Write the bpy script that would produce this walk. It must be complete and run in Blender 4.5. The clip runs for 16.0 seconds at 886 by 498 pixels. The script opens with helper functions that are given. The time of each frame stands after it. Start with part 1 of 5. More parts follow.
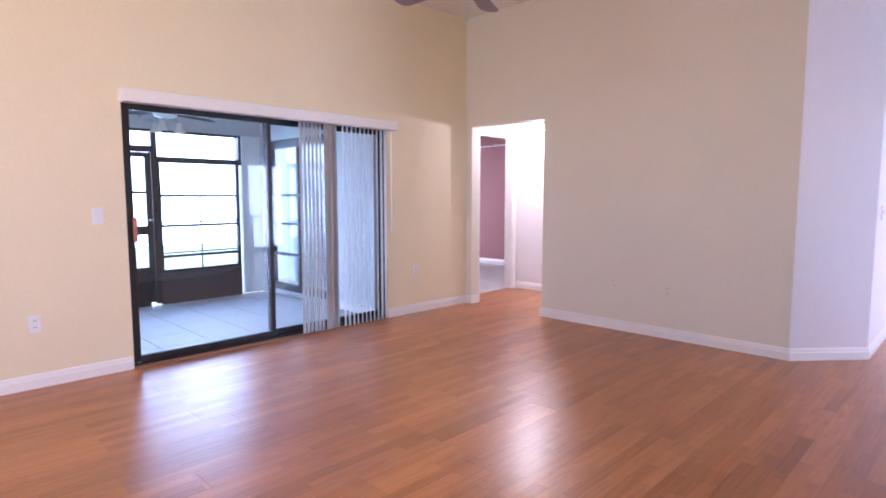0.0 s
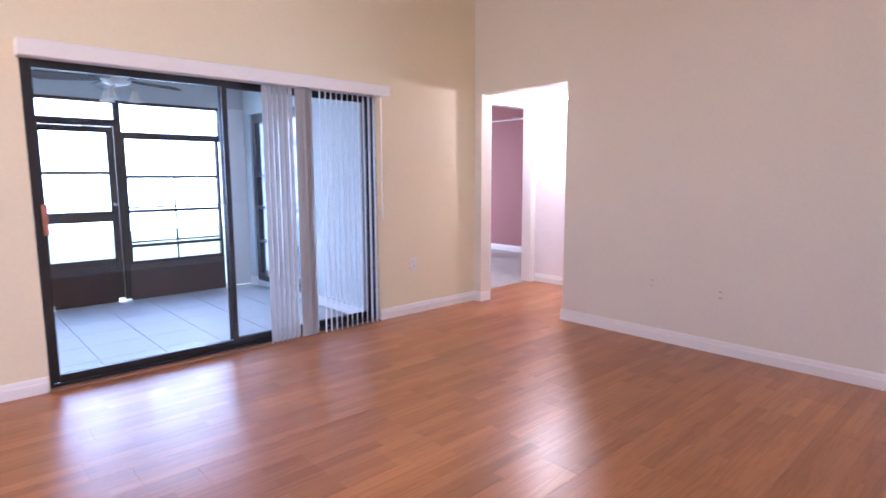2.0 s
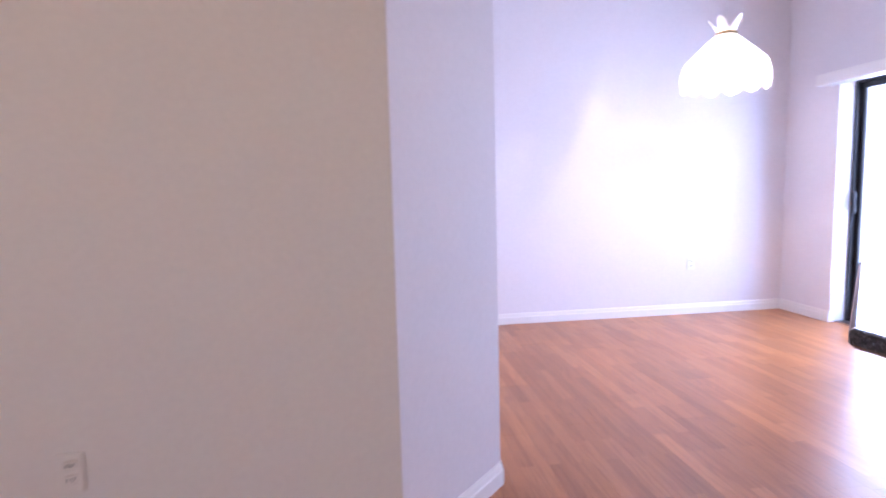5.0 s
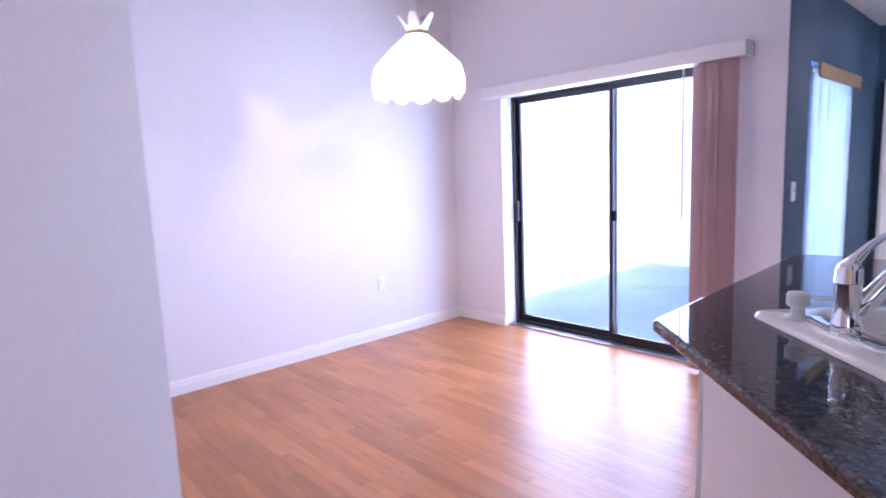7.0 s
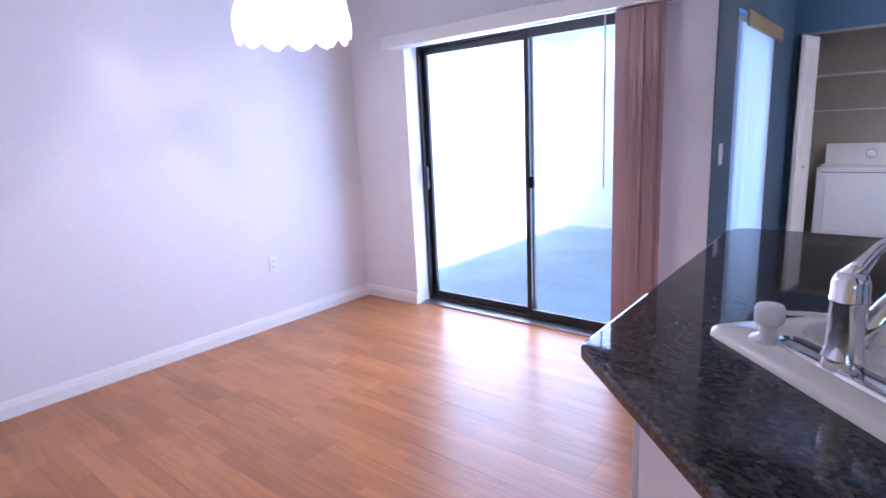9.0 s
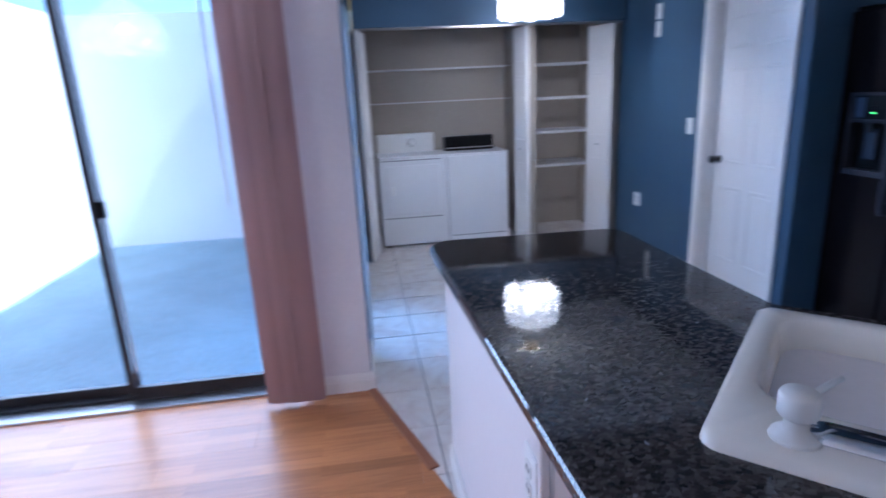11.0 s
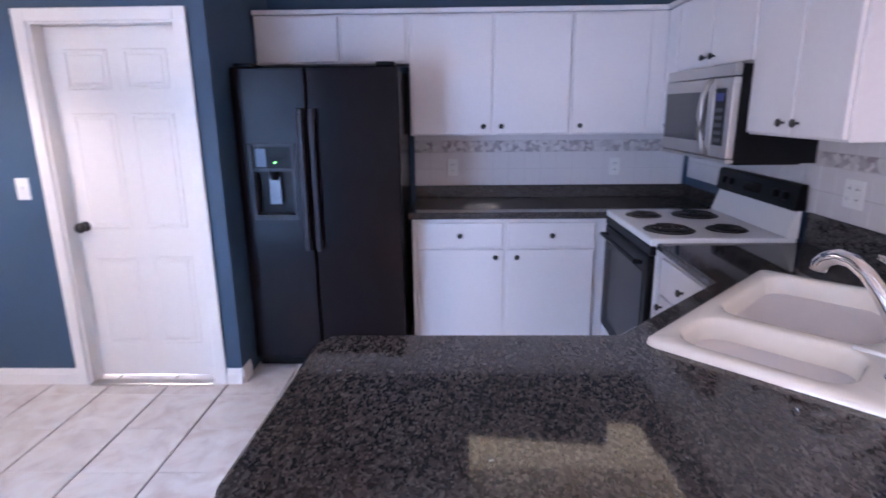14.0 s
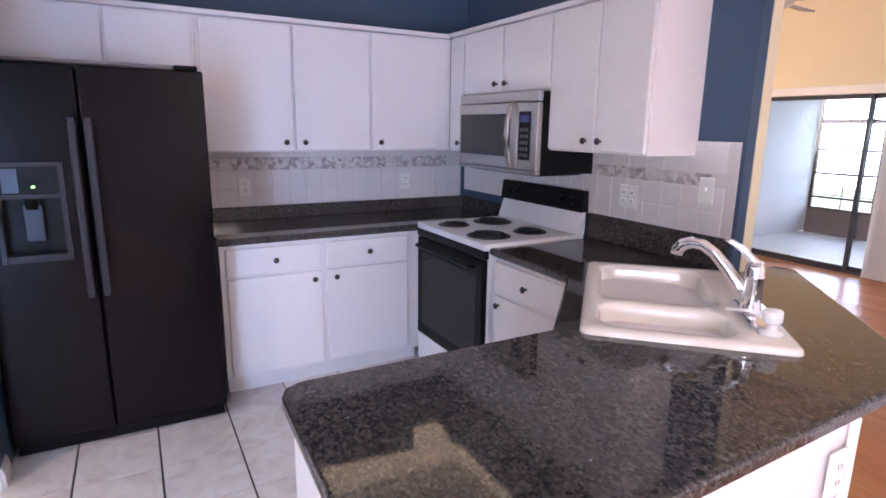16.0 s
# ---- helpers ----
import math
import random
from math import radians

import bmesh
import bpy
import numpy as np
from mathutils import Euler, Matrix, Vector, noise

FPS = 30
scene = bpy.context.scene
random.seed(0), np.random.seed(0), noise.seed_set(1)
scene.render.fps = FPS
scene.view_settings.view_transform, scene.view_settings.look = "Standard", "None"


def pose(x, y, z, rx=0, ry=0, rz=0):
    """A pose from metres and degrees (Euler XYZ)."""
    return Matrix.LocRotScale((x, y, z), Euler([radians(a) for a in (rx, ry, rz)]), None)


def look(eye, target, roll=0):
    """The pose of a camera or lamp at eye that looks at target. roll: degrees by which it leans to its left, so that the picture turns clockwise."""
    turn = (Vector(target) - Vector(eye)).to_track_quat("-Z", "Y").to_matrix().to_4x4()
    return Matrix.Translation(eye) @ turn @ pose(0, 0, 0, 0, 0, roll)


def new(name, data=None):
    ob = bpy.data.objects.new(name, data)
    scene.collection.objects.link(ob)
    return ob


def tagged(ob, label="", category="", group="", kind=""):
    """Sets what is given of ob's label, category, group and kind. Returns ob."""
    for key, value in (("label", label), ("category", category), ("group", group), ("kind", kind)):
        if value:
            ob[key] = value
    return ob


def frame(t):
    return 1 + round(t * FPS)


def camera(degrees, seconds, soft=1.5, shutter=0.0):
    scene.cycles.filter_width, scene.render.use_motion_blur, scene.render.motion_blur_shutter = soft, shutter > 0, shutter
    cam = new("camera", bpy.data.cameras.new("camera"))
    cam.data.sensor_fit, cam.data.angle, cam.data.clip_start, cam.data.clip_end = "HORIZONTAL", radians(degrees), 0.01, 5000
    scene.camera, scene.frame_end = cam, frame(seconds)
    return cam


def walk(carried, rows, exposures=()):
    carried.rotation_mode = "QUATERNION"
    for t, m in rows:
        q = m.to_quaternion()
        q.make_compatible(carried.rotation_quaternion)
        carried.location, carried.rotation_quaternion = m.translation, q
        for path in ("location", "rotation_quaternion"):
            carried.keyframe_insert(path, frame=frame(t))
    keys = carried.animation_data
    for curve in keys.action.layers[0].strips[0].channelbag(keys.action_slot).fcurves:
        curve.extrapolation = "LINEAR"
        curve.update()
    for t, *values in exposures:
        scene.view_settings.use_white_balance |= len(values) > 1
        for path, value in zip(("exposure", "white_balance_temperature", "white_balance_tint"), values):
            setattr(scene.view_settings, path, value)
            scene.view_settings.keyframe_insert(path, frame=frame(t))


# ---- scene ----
cam = camera(76.9, 16.0, 1.7, 0.5)
PATH = [
    (0, (0.775, 0.124, 1.254), (-0.624, 1.541, 1.065), 0.0),
    (0.5, (0.677, 0.237, 1.249), (-0.785, 1.587, 1.037), 0.1),
    (1, (0.564, 0.395, 1.234), (-0.912, 1.727, 1.018), -0.1),
    (1.5, (0.414, 0.61, 1.237), (-1.051, 1.948, 0.987), -0.2),
    (2, (0.273, 0.934, 1.251), (-1.185, 2.278, 0.993), -0.2),
    (2.5, (0.129, 1.228, 1.228), (-1.234, 2.672, 0.986), -0.2),
    (3, (-0.014, 1.631, 1.191), (-1.027, 3.339, 0.952), -0.5),
    (3.5, (-0.157, 2.03, 1.192), (-0.936, 3.858, 0.965), -0.5),
    (4, (-0.232, 2.466, 1.179), (-0.72, 4.394, 0.972), -1.1),
    (4.5, (-0.388, 2.925, 1.184), (-0.436, 4.911, 0.958), -0.1),
    (5, (-0.35, 3.295, 1.2), (-0.087, 5.267, 0.989), -1.5),
    (7.5, (-0.062, 4.342, 1.371), (1.367, 5.707, 1.059), -2.5),
    (8.2, (0.137, 4.381, 1.372), (1.581, 5.708, 0.982), -2.4),
    (10.3, (0.647, 5.009, 1.4), (2.511, 5.526, 0.889), -2.7),
    (10.5, (0.734, 5.107, 1.414), (2.644, 5.38, 0.888), -2.5),
    (11, (0.891, 5.265, 1.426), (2.802, 5.002, 0.897), -2.8),
    (11.5, (1.10, 5.385, 1.463), (2.842, 4.566, 0.921), -2.5),
    (12, (1.363, 5.534, 1.466), (2.864, 4.333, 0.918), -2.4),
    (12.5, (1.655, 5.699, 1.494), (2.835, 4.183, 0.939), -2.0),
    (13, (1.923, 5.727, 1.512), (2.778, 4.0, 0.978), -1.6),
    (13.5, (2.2, 5.766, 1.512), (2.633, 3.88, 1.01), -1.0),
    (14, (2.458, 5.768, 1.523), (2.503, 3.829, 1.033), -0.6),
    (14.5, (2.684, 5.701, 1.524), (2.343, 3.787, 1.055), 0.1),
    (15, (2.841, 5.615, 1.537), (2.204, 3.776, 1.074), 0.3),
    (15.5, (2.975, 5.569, 1.536), (2.113, 3.82, 1.091), 0.7),
    (16, (3.084, 5.566, 1.508), (2.135, 3.858, 1.082), 0.8),
]
walk(cam, [(t, look(eye, target, roll)) for t, eye, target, roll in PATH],
     exposures=[(0, 1.9, 5250, 33), (2.5, 1.96, 5250, 33), (3.5, 1.87, 5250, 33), (5, 1.74, 5200, 32), (7.5, 1.52, 5200, 32), (8.2, 1.4, 5200, 31),
                (10.5, 1.05, 4750, 17), (11, 1.02, 4700, 17), (12, 1.06, 5450, 31), (12.5, 1.24, 5450, 30), (14, 1.78, 5800, 30), (16, 2.07, 6500, 32)])

# ---------------------------------------------------------------- light
world = bpy.data.worlds.new("sky")
scene.world = world
world.use_nodes = True
wn = world.node_tree
sky = wn.nodes.new("ShaderNodeTexSky")
sky.sky_type = "NISHITA"
sky.sun_disc = False
sky.sun_elevation, sky.sun_rotation = radians(51), radians(185)
wn.links.new(sky.outputs[0], wn.nodes["Background"].inputs[0])
wn.nodes["Background"].inputs[1].default_value = 0.15


def lamp(name, kind, m, energy, colour=(1, 1, 1), **kw):
    data = bpy.data.lights.new(name, kind)
    data.energy, data.color = energy, colour
    if "size" in kw:
        data.shape, data.size, data.size_y = "RECTANGLE", kw["size"], kw["size_y"]
    if "angle" in kw:
        data.angle = kw["angle"]
    if "radius" in kw:
        data.shadow_soft_size = kw["radius"]
    ob = new(name, data)
    ob.matrix_basis = m
    return ob


lamp("sun", "SUN", look((0, 0, 0), (0.05, 0.62, -0.78)), 5.0, (1, 0.95, 0.88), angle=radians(0.6))
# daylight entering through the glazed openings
lamp("sky_window_lanai", "AREA", look((-6.05, 2.2, 1.2), (0, 2.2, 0.9)), 4.5, (0.46, 0.70, 1), size=2.8, size_y=1.5)
lamp("sky_window_dining", "AREA", look((3.75, 6.53, 1.05), (0, 6.53, 0.9)), 29, (0.78, 0.88, 1), size=1.8, size_y=1.9)
lamp("sky_window_nook", "AREA", look((4.45, 5.50, 1.0), (4.45, 0, 0.9)), 30, (0.36, 0.64, 1), size=0.98, size_y=1.8)
# fill lamps added in unseen east and south window openings of the living room
lamp("fill_lamp_east", "AREA", look((3.66, -0.5, 1.95), (0, -0.5, 2.0)), 21, (1, 0.95, 0.87), size=2.7, size_y=1.8)
lamp("fill_lamp_south", "AREA", look((-1.0, -3.06, 2.15), (-1.0, 0, 2.4)), 16, (1, 0.95, 0.87), size=3.0, size_y=1.6)
# added to brighten the bedroom, from an opening nobody sees
lamp("fill_lamp_bedroom", "AREA", look((-8.18, 6.4, 1.4), (0, 6.4, 1.2)), 13, (0.95, 0.97, 1), size=1.6, size_y=1.3)
# added lamps in the ledge openings, for the bright upper wall mirrored in the granite
lamp("ledge_fill_lamp", "AREA", look((1.55, 1.67, 2.94), (1.55, 4.0, 2.5)), 0.75, (1, 0.92, 0.62), size=1.8, size_y=0.56)
lamp("range_ledge_fill_lamp", "AREA", look((0.735, 2.30, 3.10), (3.0, 2.30, 2.7)), 0.22, (1, 0.92, 0.62), size=1.1, size_y=0.26)
# bulbs of the lit lamps
lamp("bulb_dining", "POINT", pose(2.03, 6.80, 1.975), 10, (1, 0.84, 0.70), radius=0.018)
lamp("bulb_nook", "POINT", pose(4.95, 4.01, 2.02), 17, (1, 0.90, 0.80), radius=0.04)
lamp("bulb_hall", "POINT", pose(-3.24, 5.80, 2.00), 17, (1, 0.92, 0.80), radius=0.03)


# ---------------------------------------------------------------- materials
def mat(name, base, rough=0.5, metal=0.0, vary=0.06, scale=6.0, bump=0.0, bump_scale=120.0, coat=0.0, spec=0.5):
    """Painted or plain surface: base colour with broad and fine variation and a fine relief."""
    m = bpy.data.materials.new(name)
    m.use_nodes = True
    n, l = m.node_tree.nodes, m.node_tree.links
    b = n["Principled BSDF"]
    b.inputs["Roughness"].default_value, b.inputs["Metallic"].default_value = rough, metal
    b.inputs["Coat Weight"].default_value = coat
    b.inputs["Specular IOR Level"].default_value = spec
    tc = n.new("ShaderNodeTexCoord")
    if vary:
        a, c = n.new("ShaderNodeTexNoise"), n.new("ShaderNodeTexNoise")
        a.inputs["Scale"].default_value, c.inputs["Scale"].default_value = scale * 0.25, scale * 8
        a.inputs["Detail"].default_value = 4
        l.new(tc.outputs["Object"], a.inputs["Vector"]), l.new(tc.outputs["Object"], c.inputs["Vector"])
        add = n.new("ShaderNodeMath")
        add.operation = "ADD"
        l.new(a.outputs[0], add.inputs[0]), l.new(c.outputs[0], add.inputs[1])
        ramp = n.new("ShaderNodeMapRange")
        ramp.inputs[1].default_value, ramp.inputs[2].default_value = 0.6, 1.4
        ramp.inputs[3].default_value, ramp.inputs[4].default_value = 1 - vary, 1 + vary
        l.new(add.outputs[0], ramp.inputs[0])
        mul = n.new("ShaderNodeVectorMath")
        mul.operation = "SCALE"
        mul.inputs[0].default_value = base
        l.new(ramp.outputs[0], mul.inputs["Scale"])
        l.new(mul.outputs[0], b.inputs["Base Color"])
        rr = n.new("ShaderNodeMapRange")
        rr.inputs[3].default_value, rr.inputs[4].default_value = rough * 0.85, min(1, rough * 1.15)
        l.new(a.outputs[0], rr.inputs[0]), l.new(rr.outputs[0], b.inputs["Roughness"])
    else:
        b.inputs["Base Color"].default_value = (*base, 1)
    if bump:
        t = n.new("ShaderNodeTexNoise")
        t.inputs["Scale"].default_value, t.inputs["Detail"].default_value = bump_scale, 3
        l.new(tc.outputs["Object"], t.inputs["Vector"])
        bp = n.new("ShaderNodeBump")
        bp.inputs["Strength"].default_value, bp.inputs["Distance"].default_value = bump, 0.002
        l.new(t.outputs[0], bp.inputs["Height"]), l.new(bp.outputs[0], b.inputs["Normal"])
    return m


def glass_mat(name, tint=(0.95, 0.98, 1.0), rough=0.0):
    m = bpy.data.materials.new(name)
    m.use_nodes = True
    n, l = m.node_tree.nodes, m.node_tree.links
    n.remove(n["Principled BSDF"])
    tr, gl, mix, lw, pw = n.new("ShaderNodeBsdfTransparent"), n.new("ShaderNodeBsdfGlossy"), n.new("ShaderNodeMixShader"), n.new("ShaderNodeLayerWeight"), n.new("ShaderNodeMath")
    sc = n.new("ShaderNodeMath")
    tr.inputs[0].default_value, gl.inputs["Roughness"].default_value = (*tint, 1), rough
    pw.operation, sc.operation = "POWER", "MULTIPLY_ADD"
    pw.inputs[1].default_value, sc.inputs[1].default_value, sc.inputs[2].default_value = 5, 0.94, 0.05
    l.new(lw.outputs["Facing"], pw.inputs[0]), l.new(pw.outputs[0], sc.inputs[0])
    l.new(sc.outputs[0], mix.inputs[0]), l.new(tr.outputs[0], mix.inputs[1]), l.new(gl.outputs[0], mix.inputs[2])
    l.new(mix.outputs[0], n["Material Output"].inputs[0])
    return m


def glow(name, colour, strength):
    m = bpy.data.materials.new(name)
    m.use_nodes = True
    b = m.node_tree.nodes["Principled BSDF"]
    b.inputs["Base Color"].default_value = (*colour, 1)
    b.inputs["Emission Color"].default_value, b.inputs["Emission Strength"].default_value = (*colour, 1), strength
    return m


CREAM = mat("cream_wall_paint", (0.80, 0.70, 0.475), 0.75, vary=0.035, bump=0.07, bump_scale=90)
BEIGE = mat("beige_wall_paint", (0.74, 0.685, 0.57), 0.75, vary=0.035, bump=0.07, bump_scale=90)
WHITE_WALL = mat("pale_wall_paint", (0.78, 0.735, 0.73), 0.7, vary=0.035, bump=0.07, bump_scale=90)
BLUE = mat("slate_blue_wall_paint", (0.041, 0.083, 0.138), 0.6, vary=0.04, bump=0.08, bump_scale=90)
PINK = mat("dusty_rose_wall_paint", (0.36, 0.16, 0.145), 0.75, bump=0.2)
CEIL = mat("ceiling_paint", (0.82, 0.80, 0.76), 0.9, bump=0.5, bump_scale=60)
TRIM = mat("white_gloss_trim", (0.83, 0.795, 0.75), 0.35, vary=0.03)
CAB = mat("white_cabinet_paint", (0.80, 0.76, 0.75), 0.38, vary=0.03)
BLACK = mat("black_appliance_enamel", (0.0060, 0.0038, 0.0050), 0.22, vary=0.1, spec=0.16, bump=0.03, bump_scale=220)
BEZEL = mat("charcoal_plastic", (0.022, 0.020, 0.026), 0.35, vary=0.1, spec=0.3)
BRONZE = mat("dark_bronze_aluminium", (0.02, 0.018, 0.018), 0.4, metal=0.3)
STEEL = mat("brushed_stainless_steel", (0.48, 0.46, 0.44), 0.3, metal=1.0)
CHROME = mat("polished_chrome", (0.85, 0.85, 0.86), 0.07, metal=1.0, vary=0)
PORCELAIN = mat("white_porcelain", (0.90, 0.85, 0.76), 0.12, vary=0.02, coat=0.3)
WHITE_PLASTIC = mat("white_plastic", (0.80, 0.79, 0.76), 0.4, vary=0.02)
WHITE_ENAMEL = mat("white_enamel", (0.80, 0.80, 0.80), 0.25, vary=0.02)
CARPET = mat("beige_carpet", (0.50, 0.46, 0.40), 0.95, vary=0.15, scale=30, bump=0.8, bump_scale=300)
CONCRETE = mat("weathered_concrete", (0.36, 0.47, 0.50), 0.8, vary=0.25, bump=0.4)
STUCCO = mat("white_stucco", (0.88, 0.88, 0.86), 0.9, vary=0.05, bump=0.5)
GLASS = glass_mat("window_glass")


def nodes_of(name):
    m = bpy.data.materials.new(name)
    m.use_nodes = True
    return m, m.node_tree.nodes, m.node_tree.links, m.node_tree.nodes["Principled BSDF"]


def ramp_of(n, stops):
    r = n.new("ShaderNodeValToRGB")
    while len(r.color_ramp.elements) < len(stops):
        r.color_ramp.elements.new(0.5)
    for e, (p, c) in zip(r.color_ramp.elements, stops):
        e.position, e.color = p, (*c, 1)
    return r


def mixed(n, l, a, b, fac, mode="MULTIPLY"):
    x = n.new("ShaderNodeMix")
    x.data_type, x.blend_type = "RGBA", mode
    for s, v in ((x.inputs[6], a), (x.inputs[7], b), (x.inputs[0], fac)):
        if isinstance(v, (int, float)):
            s.default_value = v
        else:
            l.new(v, s)
    return x.outputs[2]


def mapped(n, l, src, scale, rot=(0, 0, 0)):
    mp = n.new("ShaderNodeMapping")
    mp.inputs["Scale"].default_value, mp.inputs["Rotation"].default_value = scale, rot
    l.new(src, mp.inputs[0])
    return mp.outputs[0]


def wood_floor():
    """Three-strip oak laminate: strips laid along y, each of its own tone, with grain and cathedral figure."""
    m, n, l, b = nodes_of("oak_laminate")
    geo, info = n.new("ShaderNodeNewGeometry"), n.new("ShaderNodeObjectInfo")
    pos = geo.outputs["Position"]
    sw = n.new("ShaderNodeSeparateXYZ")
    l.new(pos, sw.inputs[0])
    cb = n.new("ShaderNodeCombineXYZ")
    l.new(sw.outputs[1], cb.inputs[0]), l.new(sw.outputs[0], cb.inputs[1])
    br = n.new("ShaderNodeTexBrick")
    br.offset, br.offset_frequency = 0.37, 2
    for k, v in (("Scale", 1.0), ("Brick Width", 0.52), ("Row Height", 0.0645), ("Mortar Size", 0.0005), ("Bias", 0.0)):
        br.inputs[k].default_value = v
    br.inputs["Color1"].default_value, br.inputs["Color2"].default_value, br.inputs["Mortar"].default_value = (0, 0, 0, 1), (1, 1, 1, 1), (0.2, 0.2, 0.2, 1)
    l.new(cb.outputs[0], br.inputs["Vector"])
    tone = ramp_of(n, [(0.0, (0.37, 0.143, 0.046)), (0.5, (0.43, 0.172, 0.058)), (1.0, (0.495, 0.208, 0.074))])
    l.new(br.outputs["Color"], tone.inputs[0])
    # each strip shifts the figure so that neighbours do not run on
    sh = n.new("ShaderNodeVectorMath")
    sh.operation = "MULTIPLY_ADD"
    l.new(br.outputs["Color"], sh.inputs[0])
    sh.inputs[1].default_value = (3.1, 7.7, 0)
    l.new(pos, sh.inputs[2])
    wv = n.new("ShaderNodeTexNoise")
    wv.inputs["Scale"].default_value, wv.inputs["Detail"].default_value, wv.inputs["Distortion"].default_value = 1.0, 3, 0.5
    l.new(mapped(n, l, sh.outputs[0], (22, 1.1, 1)), wv.inputs["Vector"])
    rings = n.new("ShaderNodeMath")
    rings.operation = "MULTIPLY"
    l.new(wv.outputs[0], rings.inputs[0])
    rings.inputs[1].default_value = 30
    sn = n.new("ShaderNodeMath")
    sn.operation = "SINE"
    l.new(rings.outputs[0], sn.inputs[0])
    fig = ramp_of(n, [(0.0, (0.72, 0.66, 0.62)), (0.45, (1, 1, 1)), (1.0, (1.06, 1.04, 1.0))])
    mr = n.new("ShaderNodeMapRange")
    mr.inputs[1].default_value = -1
    l.new(sn.outputs[0], mr.inputs[0]), l.new(mr.outputs[0], fig.inputs[0])
    fine = n.new("ShaderNodeTexNoise")
    fine.inputs["Scale"].default_value, fine.inputs["Detail"].default_value = 1.0, 5
    l.new(mapped(n, l, sh.outputs[0], (420, 14, 1)), fine.inputs["Vector"])
    fr = ramp_of(n, [(0.3, (0.8, 0.78, 0.76)), (0.65, (1.05, 1.05, 1.05))])
    l.new(fine.outputs[0], fr.inputs[0])
    broad = n.new("ShaderNodeTexNoise")
    broad.inputs["Scale"].default_value = 2.2
    l.new(pos, broad.inputs["Vector"])
    bfig = ramp_of(n, [(0.3, (0.9, 0.9, 0.9)), (0.7, (1.08, 1.08, 1.08))])
    l.new(broad.outputs[0], bfig.inputs[0])
    c = mixed(n, l, tone.outputs[0], fig.outputs[0], 0.45)
    c = mixed(n, l, c, fr.outputs[0], 0.5)
    c = mixed(n, l, c, bfig.outputs[0], 0.6)
    rnd = n.new("ShaderNodeMapRange")
    rnd.inputs[3].default_value, rnd.inputs[4].default_value = 0.9, 1.1
    l.new(info.outputs["Random"], rnd.inputs[0])
    cc = n.new("ShaderNodeVectorMath")
    cc.operation = "SCALE"
    l.new(c, cc.inputs[0]), l.new(rnd.outputs[0], cc.inputs["Scale"])
    l.new(cc.outputs[0], b.inputs["Base Color"])
    rg = n.new("ShaderNodeMapRange")
    rg.inputs[3].default_value, rg.inputs[4].default_value = 0.285, 0.345
    l.new(broad.outputs[0], rg.inputs[0]), l.new(rg.outputs[0], b.inputs["Roughness"])
    b.inputs["Specular IOR Level"].default_value = 0.5
    bp = n.new("ShaderNodeBump")
    bp.inputs["Strength"].default_value, bp.inputs["Distance"].default_value = 0.12, 0.001
    l.new(fine.outputs[0], bp.inputs["Height"]), l.new(bp.outputs[0], b.inputs["Normal"])
    return m


def floor_tile():
    """Glazed ceramic with cloudy grey and rust veining, different on each tile."""
    m, n, l, b = nodes_of("marbled_ceramic_tile")
    geo, info = n.new("ShaderNodeNewGeometry"), n.new("ShaderNodeObjectInfo")
    sh = n.new("ShaderNodeVectorMath")
    sh.operation = "MULTIPLY_ADD"
    l.new(info.outputs["Random"], sh.inputs[0])
    sh.inputs[1].default_value = (41, 23, 17)
    l.new(geo.outputs["Position"], sh.inputs[2])
    a, v = n.new("ShaderNodeTexNoise"), n.new("ShaderNodeTexNoise")
    a.inputs["Scale"].default_value, a.inputs["Detail"].default_value, a.inputs["Distortion"].default_value = 5, 6, 1.6
    v.inputs["Scale"].default_value, v.inputs["Detail"].default_value = 11, 4
    l.new(sh.outputs[0], a.inputs["Vector"]), l.new(sh.outputs[0], v.inputs["Vector"])
    r1 = ramp_of(n, [(0.30, (0.57, 0.51, 0.48)), (0.48, (0.67, 0.63, 0.60)), (0.66, (0.73, 0.70, 0.67))])
    r2 = ramp_of(n, [(0.35, (0.95, 0.90, 0.86)), (0.6, (1.02, 1.02, 1.02))])
    l.new(a.outputs[0], r1.inputs[0]), l.new(v.outputs[0], r2.inputs[0])
    l.new(mixed(n, l, r1.outputs[0], r2.outputs[0], 0.8), b.inputs["Base Color"])
    b.inputs["Roughness"].default_value = 0.3
    bp = n.new("ShaderNodeBump")
    bp.inputs["Strength"].default_value, bp.inputs["Distance"].default_value = 0.15, 0.001
    l.new(v.outputs[0], bp.inputs["Height"]), l.new(bp.outputs[0], b.inputs["Normal"])
    return m


